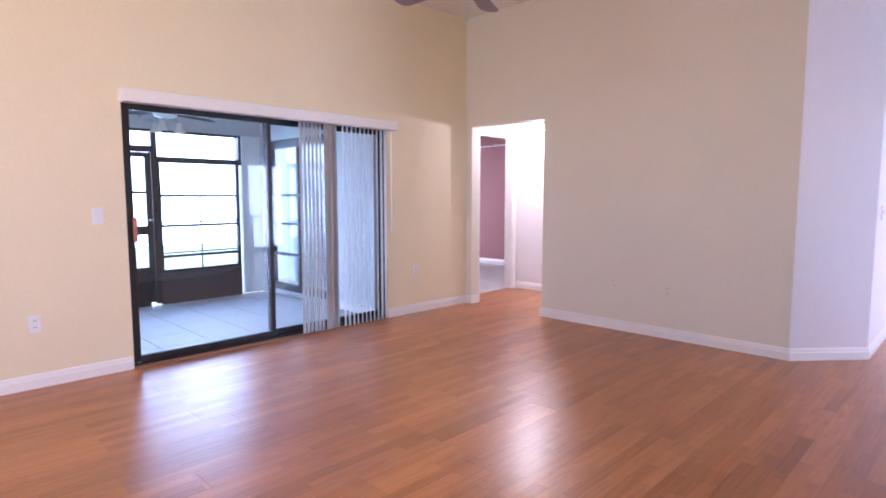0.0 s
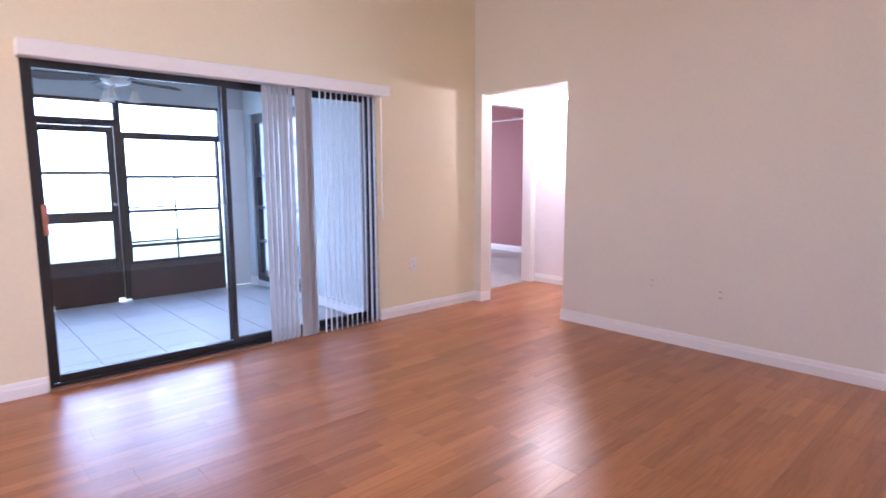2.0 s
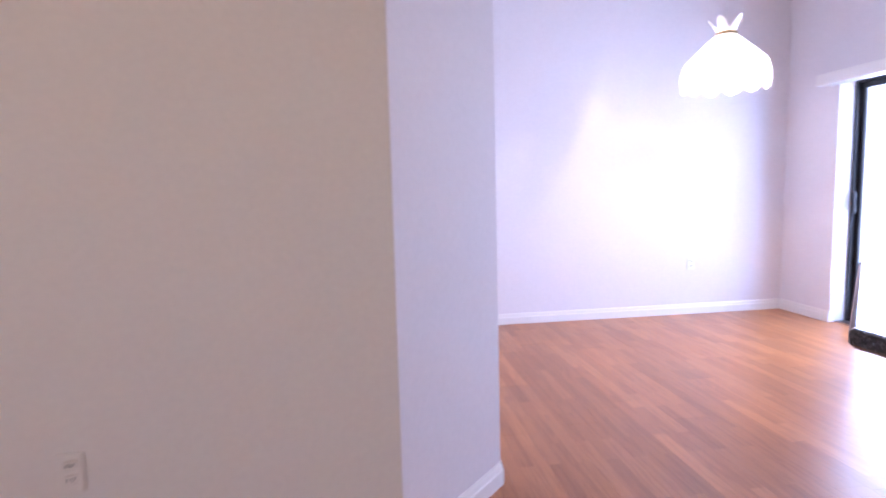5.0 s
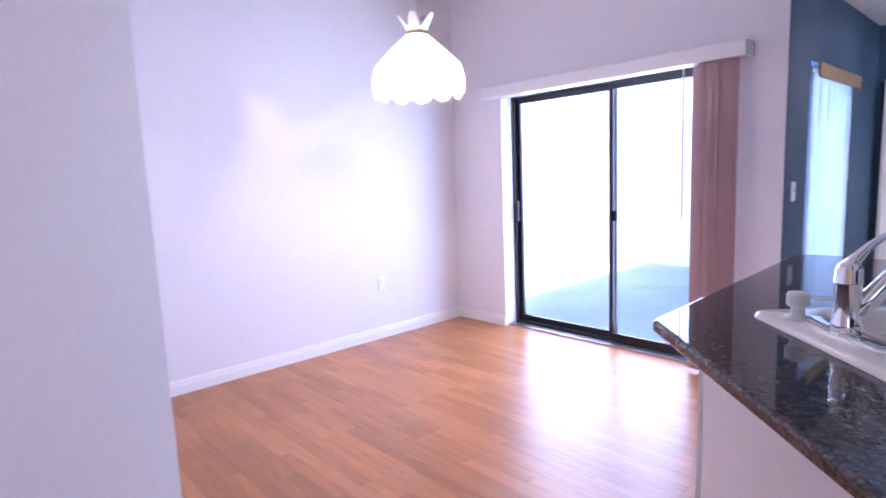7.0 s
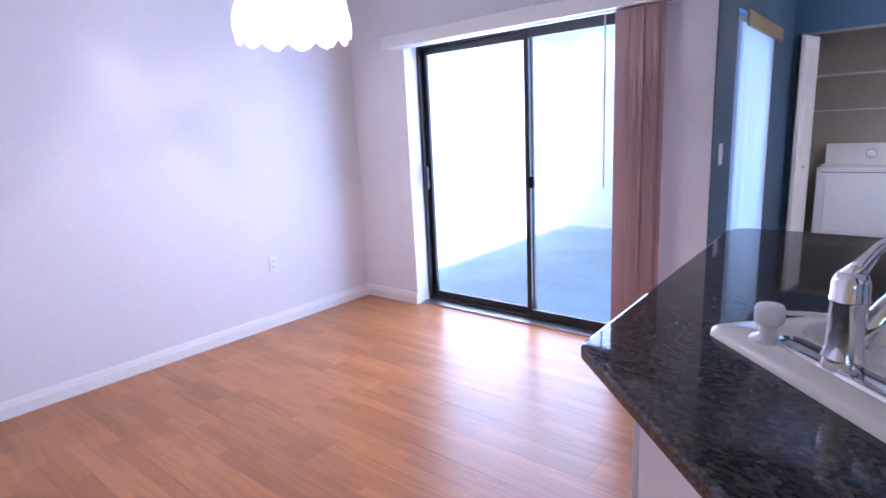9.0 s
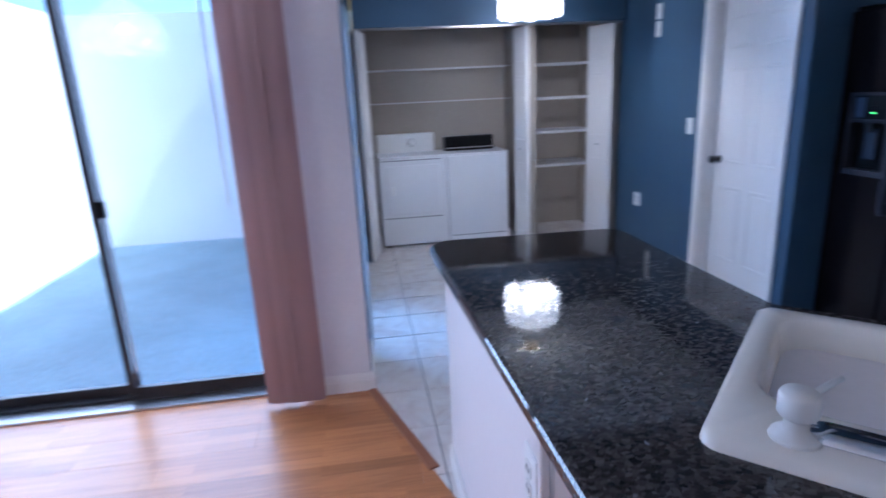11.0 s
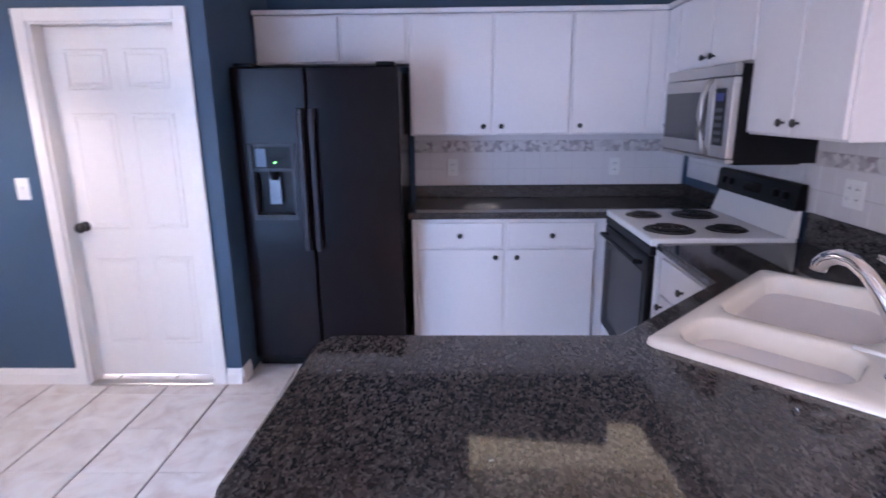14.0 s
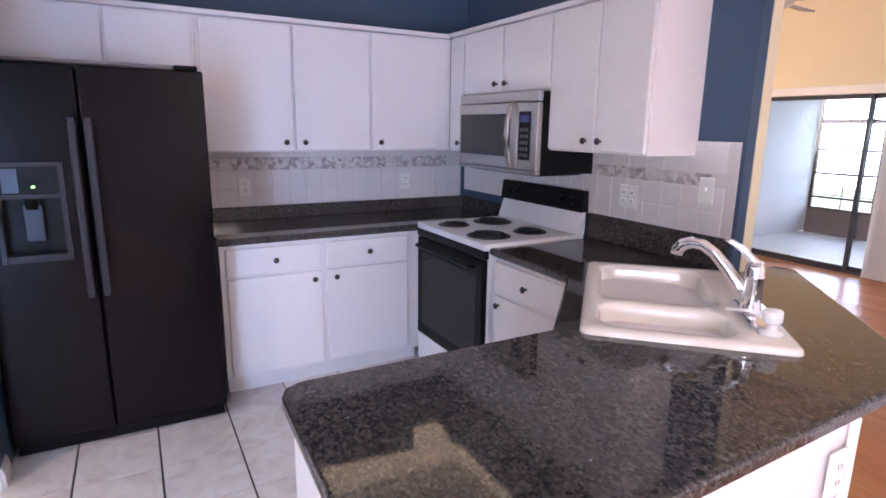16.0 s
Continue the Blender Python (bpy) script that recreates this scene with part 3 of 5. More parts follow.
# ---------------------------------------------------------------- sliding doors
def sliding_door(name, x, y0, y1, h, meet, inside, label, handle, tall, deep=0.05):
    """Two-panel aluminium slider in a wall along y; inside: +1 when the room is at larger x."""
    d = thing(name, label, "sliding door", at=(x, y0, 0), kind="structure")
    w, m = y1 - y0, meet - y0
    fr = box(-deep, deep, 0, 0.02, 0, h)
    for q in ((w - 0.02, w, 0, h), (0.02, w - 0.02, h - 0.04, h), (0.02, w - 0.02, 0, 0.03)):
        add_box(fr, -deep, deep, q[0], q[1], q[2], q[3])
    part("frame", fr, BRONZE, d)
    for a, b, off in ((0.02, m + 0.02, 0.02 * inside), (m - 0.02, w - 0.02, -0.02 * inside)):
        p = box(off - 0.015, off + 0.015, a, a + 0.036, 0.035, h - 0.04, 0.003, 1)
        add_box(p, off - 0.015, off + 0.015, b - 0.036, b, 0.035, h - 0.04, 0.003, 1)
        add_box(p, off - 0.015, off + 0.015, a + 0.036, b - 0.036, 0.03, 0.080)
        add_box(p, off - 0.015, off + 0.015, a + 0.036, b - 0.036, h - 0.09, h - 0.04)
        pn = part("panel", p, BRONZE, d)
        g = part("pane", box(off - 0.003, off + 0.003, a + 0.033, b - 0.033, 0.075, h - 0.085), GLASS, pn)
        g.visible_shadow = False
    ho = 0.02 * inside + 0.035 * inside
    hb = box(ho - 0.012, ho + 0.012, handle - y0 - 0.015, handle - y0 + 0.015, 0.92, 1.10, 0.008, 2)
    add_box(hb, min(0.03 * inside, ho), max(0.03 * inside, ho), handle - y0 - 0.008, handle - y0 + 0.008, 0.94, 0.96)
    add_box(hb, min(0.03 * inside, ho), max(0.03 * inside, ho), handle - y0 - 0.008, handle - y0 + 0.008, 1.06, 1.08)
    part("handle", hb, tall, d, "door pull handle", True)
    return d


door_1 = sliding_door("door_1", XW - 0.06, 1.372, 3.758, 1.955, 2.50, 1, "dark bronze aluminium sliding glass door to the porch", 1.425, COPPER)
door_2 = sliding_door("door_2", 3.665, 5.602, 7.453, 2.018, 6.50, -1, "dark bronze aluminium sliding glass door to the patio", 7.40, BRONZE, 0.036)
lk = box(-0.055, -0.03, 6.445 - 5.602, 6.49 - 5.602, 0.955, 1.035, 0.006, 2)
part("latch", lk, DARK, door_2, "black plastic latch")
part("sill", box(-0.13, 0.05, 0.0, 1.85, 0, 0.012), STEEL, door_2, "pale aluminium sill track")
part("sill", box(0.05, 0.085, 0.0, 2.38, 0, 0.014), mat("wood_sill", (0.30, 0.16, 0.09), 0.5), door_1, "brown wooden sill strip")


def slat_mesh(w, h):
    bm = bmesh.new()
    prev = None
    for k in range(7):
        u = -w / 2 + w * k / 6
        v = 0.006 * (1 - (2 * k / 6 - 1) ** 2)
        col = [bm.verts.new((u, v, 0)), bm.verts.new((u, v, h)), bm.verts.new((u, v + 0.0012, h)), bm.verts.new((u, v + 0.0012, 0))]
        if prev:
            for i in range(4):
                bm.faces.new((prev[i], prev[(i + 1) % 4], col[(i + 1) % 4], col[i]))
        else:
            bm.faces.new(col)
        prev = col
    bm.faces.new(prev)
    me = bpy.data.meshes.new("slat")
    bmesh.ops.recalc_face_normals(bm, faces=bm.faces)
    bm.to_mesh(me)
    bm.free()
    return me


def blind(label, at, material, slats, w, h, rail, axis, valance):
    """Vertical blind: slats as (position, angle) along the rail; valance as box limits in the blind's frame."""
    b = thing("vertical_blind", label, "blind", at=at)
    part("headrail", box(*rail), WHITE_PLASTIC, b)
    part("valance", box(*valance[0], 0.004, 1), valance[1], b, valance[2])
    me = slat_mesh(w, h)
    me.materials.append(material)
    for p, a in slats:
        s = new("slat", me)
        s.parent = b
        s.matrix_basis = pose(*((0, p, 0.02) if axis == "y" else (p, 0, 0.02)), 0, 0, a)
    return b


rnd = random.Random(4)
sl = [(2.755 + 0.040 * k, 134 + rnd.uniform(-5, 5)) for k in range(6)]
sl += [(3.03 + 0.008 * k, 96 + 4 * k) for k in range(5)] + [(3.10 + 0.012 * k, 120 + 9 * k) for k in range(3)]
sl += [(3.20 + 0.050 * k, 152 + rnd.uniform(-5, 5)) for k in range(11)]
bl1 = blind("white vinyl vertical blind drawn to one side of the porch door", (XW + 0.055, 0, 0), VINYL, sl, 0.085, 1.89, (-0.02, 0.02, 1.42, 3.79, 1.915, 1.945), "y",
            ((-0.055, 0.055, 1.355, 3.833, 1.905, 1.995), TRIM, "white moulded valance"))
part("wand", cyl((0.05, 3.74, 0.95), (0.05, 3.74, 1.90), 0.005, seg=8), WHITE_PLASTIC, bl1)
part("pull_weight", box(0.04, 0.06, 3.73, 3.75, 0.90, 1.02, 0.005, 1), WHITE_PLASTIC, bl1)
sl = [(5.768, 80)] + [(5.572 + 0.0135 * k, 66 + rnd.uniform(-6, 6)) for k in range(12)]
bl2 = blind("mauve fabric vertical blind stacked beside the patio door", (3.42, 0, 0), MAUVE, sl, 0.089, 1.94, (-0.02, 0.02, 5.50, 7.50, 1.965, 1.995), "y",
            ((-0.06, 0.07, 5.485, 7.56, 1.965, 2.055), TRIM, "pinkish white fabric valance"))
part("wand", cyl((-0.06, 5.84, 1.0), (-0.06, 5.84, 1.95), 0.005, seg=8), WHITE_PLASTIC, bl2)
sl = [(3.955 + 0.052 * k, 48 + rnd.uniform(-9, 9)) for k in range(20)]
blind("white vinyl vertical blind closed over the nook glass door", (0, YK + 0.01, 0), VINYL, sl, 0.085, 1.87, (3.93, 4.96, -0.02, 0.02, 1.89, 1.92), "x",
      ((3.93, 4.99, -0.065, -0.05, 1.855, 1.945), BRASS, "brass coloured valance strip"))
dn = thing("door_4", "dark bronze glass door behind a closed blind", "glass door", at=(3.92, YK + 0.10, 0), kind="structure")
bm = box(0, 0.05, -0.03, 0.03, 0, 1.955)
for q in ((1.0, 1.05, 0, 1.955), (0.05, 1.0, 1.90, 1.955), (0.05, 1.0, 0, 0.09)):
    add_box(bm, q[0], q[1], -0.03, 0.03, q[2], q[3])
part("frame", bm, BRONZE, dn)
part("pane", box(0.05, 1.0, -0.003, 0.003, 0.09, 1.90), GLASS, dn).visible_shadow = False


# ---------------------------------------------------------------- porch windows, door and fan
def pane_frame(name, parent, y0, y1, z0, z1, bars, t=0.035):
    bm = box(-0.025, 0.025, y0, y0 + t, z0, z1)
    add_box(bm, -0.025, 0.025, y1 - t, y1, z0, z1)
    add_box(bm, -0.025, 0.025, y0 + t, y1 - t, z1 - t, z1)
    add_box(bm, -0.025, 0.025, y0 + t, y1 - t, z0, z0 + t)
    for z in bars:
        add_box(bm, -0.022, 0.022, y0 + t, y1 - t, z - 0.016, z + 0.016)
    f = part(name, bm, BRONZE, parent)
    zs = [z0 + t] + [z for z in bars] + [z1 - t]
    for p, q in zip(zs, zs[1:]):
        part("pane", box(-0.002, 0.002, y0 + t, y1 - t, p, q), GLASS, f).visible_shadow = False
    return f


win = thing("window_1", "dark bronze framed porch windows above brown panels", "window", at=(-6.16, 0, 0), kind="structure")
for y0, y1 in ((0.72, 1.62), (2.425, 3.405)):
    f = pane_frame("window_frame", win, y0, y1, 0.352, 1.677, (0.543, 0.902, 1.257))
    part("mullion", box(-0.006, 0.006, (y0 + y1) / 2 - 0.008, (y0 + y1) / 2 + 0.008, 0.387, 1.242), BRONZE, f)
    for z in (0.583, 0.942):
        part("rail", box(-0.018, 0.018, y0 + 0.035, y1 - 0.035, z - 0.008, z + 0.008), BRONZE, f)
    part("panel", box(-0.03, 0.03, y0, y1, -0.025, 0.352), BROWN, win, "dark brown kick panel")
for y0, y1, z0 in ((0.72, 1.62, 1.68), (1.62, 2.405, 1.795), (2.405, 3.44, 1.68)):
    pane_frame("transom", win, y0, y1, z0, 2.015, (), 0.03)
part("beam", box(-0.035, 0.035, 0.72, 1.62, 1.645, 1.695), BRONZE, win)
part("beam", box(-0.035, 0.035, 2.42, 3.44, 1.645, 1.695), BRONZE, win)
part("post", box(-0.05, 0.05, 3.44, 3.70, 0, 2.015), STUCCO, win)
pd = thing("door_5", "dark bronze framed porch door with three panes", "door", at=(-6.16, 0, 0), kind="structure")
part("frame", box(-0.03, 0.03, 1.62, 1.68, 0, 1.80), BRONZE, pd)
part("frame", box(-0.03, 0.03, 2.365, 2.425, 0, 1.80), BRONZE, pd)
part("frame", box(-0.03, 0.03, 1.68, 2.365, 1.755, 1.80), BRONZE, pd)
leaf = box(-0.02, 0.02, 1.69, 1.75, 0.02, 1.75)
for q in ((2.30, 2.36, 0.02, 1.75), (1.75, 2.30, 1.693, 1.75), (1.75, 2.30, 0.809, 0.915), (1.75, 2.30, 1.281, 1.312), (1.75, 2.30, -0.02, 0.433)):
    add_box(leaf, -0.02, 0.02, *q)
lf = part("leaf", leaf, BRONZE, pd)
for z0, z1 in ((0.433, 0.809), (0.915, 1.281), (1.312, 1.693)):
    part("pane", box(-0.002, 0.002, 1.75, 2.30, z0, z1), GLASS, lf).visible_shadow = False
part("handle", cyl((0.02, 2.33, 0.98), (0.08, 2.33, 0.98), 0.014, seg=10), STEEL, pd, "steel door knob")
wn2 = thing("window_2", "dark bronze framed side window of the porch", "window", at=(0, 3.75, 0), kind="structure")
bm = box(-5.95, -5.88, -0.03, 0.03, 0.06, 1.95)
for q in ((-4.66, -4.60, 0.06, 1.95), (-5.88, -4.66, 1.85, 1.95), (-5.88, -4.66, 0.06, 0.14), (-5.88, -4.66, 1.25, 1.28), (-5.88, -4.66, 0.89, 0.92), (-5.88, -4.66, 0.505, 0.535), (-5.28, -5.24, 0.14, 1.85)):
    add_box(bm, q[0], q[1], -0.03, 0.03, q[2], q[3])
part("window_frame", bm, BRONZE, wn2)
part("pane", box(-5.88, -4.66, -0.002, 0.002, 0.14, 1.85), GLASS, wn2).visible_shadow = False


def ceiling_fan(label, at, drop, radius, count, turn, blade_mat, lights, pitch=11):
    """at: the middle of the blades; drop: length up to the ceiling."""
    f = thing("ceiling_fan", label, "ceiling fan", at=at, rz=turn)
    part("downrod", cyl((0, 0, 0.1), (0, 0, drop), 0.014, seg=12), WHITE_PLASTIC, f)
    part("canopy", lathe([(0.001, drop), (0.07, drop), (0.065, drop - 0.03), (0.03, drop - 0.07), (0.001, drop - 0.07)], seg=24), WHITE_PLASTIC, f, smooth=True)
    part("motor", lathe([(0.001, 0.11), (0.05, 0.10), (0.11, 0.06), (0.12, 0.01), (0.10, -0.03), (0.05, -0.05), (0.001, -0.05)], seg=28), WHITE_PLASTIC, f, smooth=True)
    me = None
    for k in range(count):
        a = 2 * math.pi * k / count
        if me is None:
            bm = bmesh.new()
            pts = [(0.12, -0.03), (0.20, -0.05), (radius - 0.05, -0.068), (radius - 0.01, -0.045), (radius, 0.0), (radius - 0.01, 0.045), (radius - 0.05, 0.068), (0.20, 0.05), (0.12, 0.03)]
            add_prism(bm, pts, -0.004, 0.004)
            b = part("blade", bm, blade_mat, f)
            me = b.data
        else:
            b = new("blade", me)
            b.parent = f
        b.matrix_basis = Matrix.Rotation(a, 4, "Z") @ Matrix.Rotation(radians(pitch), 4, "X")
    part("pull_chain", cyl((0.02, 0, -0.22), (0.02, 0, -0.05), 0.003, seg=6), STEEL, f)
    for k in range(lights):
        a = 2 * math.pi * (k + 0.4) / lights
        c = Vector((0.13 * math.cos(a), 0.13 * math.sin(a), -0.10))
        sh = part("light_shade", lathe([(0.018, 0.02), (0.03, 0.0), (0.045, -0.05), (0.062, -0.075)], tuple(c), 16), PORCELAIN, f, "white glass light shade", True)
        part("arm", cyl((0, 0, -0.04), c + Vector((0, 0, 0.02)), 0.008, seg=8), STEEL, sh)
    return f


ceiling_fan("ceiling fan with grey blades hanging on a long rod", (-1.55, 2.68, 2.52), H1 - 2.52, 0.56, 5, 115, BLADE, 0)
ceiling_fan("porch ceiling fan with dark blades and small glass lights", (-5.15, 2.20, 2.07), 2.3 - 2.07, 0.60, 5, 38, mat("dark_fan_blade", (0.035, 0.035, 0.05), 0.5, spec=0.2), 3, 19)


# ---------------------------------------------------------------- plates
def plate(kind, at, rz, label, double=False, plastic=WHITE_PLASTIC):
    """A wall plate facing local -y: switch, outlet or blank."""
    o = thing("outlet" if kind == "outlet" else "light_switch" if kind == "switch" else "wall_plate", label, "outlet" if kind == "outlet" else "switch" if kind == "switch" else "wall plate", at=at, rz=rz)
    w = 0.115 if double else 0.072
    part("cover", box(-w / 2, w / 2, -0.007, 0, -0.058, 0.058, 0.004, 2), plastic, o)
    for cx in ((-0.025, 0.025) if double else (0,)):
        if kind == "outlet":
            for z in (-0.021, 0.021):
                s = part("socket", box(cx - 0.015, cx + 0.015, -0.010, -0.006, z - 0.014, z + 0.014, 0.004, 2), plastic, o)
                part("slot", box(cx - 0.008, cx - 0.005, -0.0106, -0.0098, z - 0.005, z + 0.006), DARK, s)
                part("slot", box(cx + 0.005, cx + 0.008, -0.0106, -0.0098, z - 0.005, z + 0.006), DARK, s)
        elif kind == "switch":
            part("toggle", box(cx - 0.005, cx + 0.005, -0.018, -0.006, -0.002, 0.016, 0.002, 1), WHITE_PLASTIC, o)
    return o


plate("switch", (XW, 1.19, 1.116), 90, "white toggle switch on the cream wall")
plate("outlet", (XW, 0.796, 0.425), 90, "white outlet on the cream wall")
plate("outlet", (XW, 4.15, 0.46), 90, "white outlet on the cream wall")
plate("outlet", (-1.726, YN, 0.44), 0, "beige painted outlet on the beige wall", plastic=BEIGE)
plate("outlet", (-1.221, YN, 0.423), 0, "beige painted outlet on the beige wall", plastic=BEIGE)
plate("switch", (-3.42, 6.24, 1.15), 0, "white switch in the hallway")
plate("switch", (0.146, 5.66, 1.125), 90, "white switch on the dining wall")
plate("outlet", (2.57, YD, 0.468), 0, "white outlet on the dining wall")
plate("switch", (3.647, YK - 0.004, 1.17), 0, "white switch on the blue wall")
plate("switch", (4.745, YS, 1.13), 180, "white switch beside the kitchen door")
plate("outlet", (5.49, YS, 0.462), 180, "white outlet on the blue wall", True)
plate("blank", (5.26, YS, 1.98), 180, "white chime cover on the blue wall")
plate("blank", (5.26, YS, 1.85), 180, "white thermostat cover on the blue wall")
plate("outlet", (2.474, YB + 0.012, 1.125), 180, "white outlet on the tiled splashback")
plate("outlet", (1.367, YB + 0.012, 1.125), 180, "white outlet on the tiled splashback")
plate("outlet", (XR + 0.012, 3.535, 1.175), 90, "white double outlet on the tiled splashback", True)
plate("switch", (XR + 0.012, 3.975, 1.25), 90, "white switch at the end of the tiled splashback")
plate("outlet", (1.735, 5.0035, 0.745), 180, "white outlet on the side of the peninsula")


# ---------------------------------------------------------------- outlines
def fillet(pts, radii, seg=6):
    """Rounds the corners of a closed outline."""
    out = []
    for i, p in enumerate(pts):
        r = radii[i] if isinstance(radii, (list, tuple)) else radii
        p, a, b = Vector(p), Vector(pts[i - 1]), Vector(pts[(i + 1) % len(pts)])
        if not r:
            out.append(tuple(p))
            continue
        u, v = (a - p).normalized(), (b - p).normalized()
        half = u.angle(v) / 2
        d = r / math.tan(half)
        c = p + (u + v).normalized() * (r / math.sin(half))
        s, e = p + u * d - c, p + v * d - c
        for k in range(seg + 1):
            q = s.lerp(e, k / seg)
            out.append(tuple(c + q.normalized() * r))
    return out


def inset(pts, d):
    """Moves a counter-clockwise outline inwards by d."""
    out, n = [], len(pts)
    for i in range(n):
        p, a, b = Vector(pts[i]), Vector(pts[i - 1]), Vector(pts[(i + 1) % n])
        u, v = (p - a).normalized(), (b - p).normalized()
        n1, n2 = Vector((-u.y, u.x)), Vector((-v.y, v.x))
        m = n1 + n2
        out.append(tuple(p + m * (d / max(0.3, 1 + n1.dot(n2)))))
    return out


def ring(bm, pts, z):
    return [bm.verts.new((x, y, z)) for x, y in pts]


def bridge(bm, a, b):
    for i in range(len(a)):
        j = (i + 1) % len(a)
        bm.faces.new((a[i], a[j], b[j], b[i]))


def fill(bm, *loops):
    es = []
    for lp in loops:
        for i in range(len(lp)):
            e = bm.edges.get((lp[i], lp[(i + 1) % len(lp)]))
            es.append(e or bm.edges.new((lp[i], lp[(i + 1) % len(lp)])))
    bmesh.ops.triangle_fill(bm, edges=es, use_beauty=True)


def worktop(pts, z0, z1, hole=None, r=0.010):
    bm = bmesh.new()
    t1, t2, t3, t4, t5 = ring(bm, inset(pts, r), z1), ring(bm, inset(pts, r * 0.3), z1 - r * 0.3), ring(bm, pts, z1 - r), ring(bm, pts, z0 + r), ring(bm, inset(pts, r), z0)
    for a, b in ((t1, t2), (t2, t3), (t3, t4), (t4, t5)):
        bridge(bm, a, b)
    if hole:
        h1, h2 = ring(bm, hole, z1), ring(bm, hole, z0)
        bridge(bm, h1, h2)
        fill(bm, t1, h1), fill(bm, t5, h2)
    else:
        fill(bm, t1), fill(bm, t5)
    return bm


def rect(u0, u1, v0, v1):
    return [(u0, v0), (u1, v0), (u1, v1), (u0, v1)]


def tube(points, radii, seg=14):
    """A round bar swept along points."""
    bm = bmesh.new()
    pts = [Vector(p) for p in points]
    rows = []
    for i, p in enumerate(pts):
        d = (pts[min(i + 1, len(pts) - 1)] - pts[max(i - 1, 0)]).normalized()
        q = d.to_track_quat("Z", "Y")
        r = radii[i] if isinstance(radii, (list, tuple)) else radii
        rows.append([bm.verts.new(p + q @ Vector((r * math.cos(2 * math.pi * k / seg), r * math.sin(2 * math.pi * k / seg), 0))) for k in range(seg)])
    for a, b in zip(rows, rows[1:]):
        bridge(bm, a, b)
    bm.faces.new(rows[0]), bm.faces.new(rows[-1])
    return bm


# ---------------------------------------------------------------- cabinets
def knob_mesh():
    bm = lathe([(0.001, 0), (0.006, 0), (0.005, 0.012), (0.010, 0.016), (0.0155, 0.020), (0.016, 0.025), (0.012, 0.030), (0.001, 0.031)], seg=16)
    bm.transform(Matrix.Rotation(radians(90), 4, "X"))
    return bm


def cabinet(name, label, at, rz, w, depth, z0, z1, fronts, toe=0.0, group="white kitchen cabinets"):
    """Front at local y = 0 facing -y, width along x. fronts: (x0, x1, z0, z1, kind, knob x, knob z)."""
    c = thing(name, label, "cabinet", group, at, rz)
    if toe:
        b = box(0, w, 0.0, depth, z0 + toe, z1, 0.002, 1)
        add_box(b, 0.01, w - 0.01, 0.06, depth - 0.01, z0, z0 + toe)
    else:
        b = box(0, w, 0.0, depth, z0, z1, 0.002, 1)
    part("body", b, CAB, c)
    for x0, x1, f0, f1, kind, kx, kz in fronts:
        d = part(kind, box(x0, x1, -0.019, -0.001, f0, f1, 0.005, 2), CAB, c)
        if kx is not None:
            k = part("knob", knob_mesh(), KNOB, d, "dark round metal knob", True)
            k.matrix_basis = pose(kx, -0.019, kz)
    return c


# wall cabinets on the back wall, fronts facing +y
U = 2.20
cabinet("wall_cabinet", "white two-door wall cabinet above the refrigerator", (3.67, U, 0), 180, 0.935, U - YB, 1.79, 2.07, [(0.02, 0.51, 1.80, 2.06, "door", None, 0), (0.525, 0.915, 1.80, 2.06, "door", None, 0)])
cabinet("wall_cabinet", "white two-door wall cabinet above the counter", (2.733, U, 0), 180, 0.985, U - YB, 1.355, 2.07, [(0.015, 0.50, 1.362, 2.06, "door", 0.45, 1.41), (0.512, 0.975, 1.362, 2.06, "door", 0.56, 1.41)])
cabinet("wall_cabinet", "white single-door corner wall cabinet", (1.746, U, 0), 180, 0.57, U - YB, 1.355, 2.07, [(0.006, 0.46, 1.362, 2.06, "door", 0.055, 1.41)])
# wall cabinets on the range wall, fronts facing +x
R = 1.175
cabinet("wall_cabinet", "narrow white corner wall cabinet", (R, 2.222, 0), 90, 0.18, R - XR, 1.355, 2.075, [(0.01, 0.172, 1.362, 2.065, "door", 0.145, 1.41)])
cabinet("wall_cabinet", "short white two-door wall cabinet above the microwave", (R, 2.404, 0), 90, 0.85, R - XR, 1.70, 2.075, [(0.008, 0.42, 1.708, 2.065, "door", 0.375, 1.755), (0.43, 0.842, 1.708, 2.065, "door", 0.475, 1.755)])
cabinet("wall_cabinet", "white two-door wall cabinet beside the microwave", (R, 3.256, 0), 90, 0.64, R - XR, 1.40, 2.075, [(0.006, 0.33, 1.408, 2.065, "door", 0.285, 1.455), (0.338, 0.632, 1.408, 2.065, "door", 0.38, 1.455)])
cr = bmesh.new()
add_box(cr, 1.19, 3.672, U - 0.01, U + 0.022, 2.072, 2.10, 0.006, 2)
structure("trim", cr, CAB, "white crown strip on the wall cabinets", "trim")
cr = box(R - 0.01, R + 0.022, 2.19, 3.90, 2.077, 2.105, 0.006, 2)
structure("trim", cr, CAB, "white crown strip on the wall cabinets", "trim")
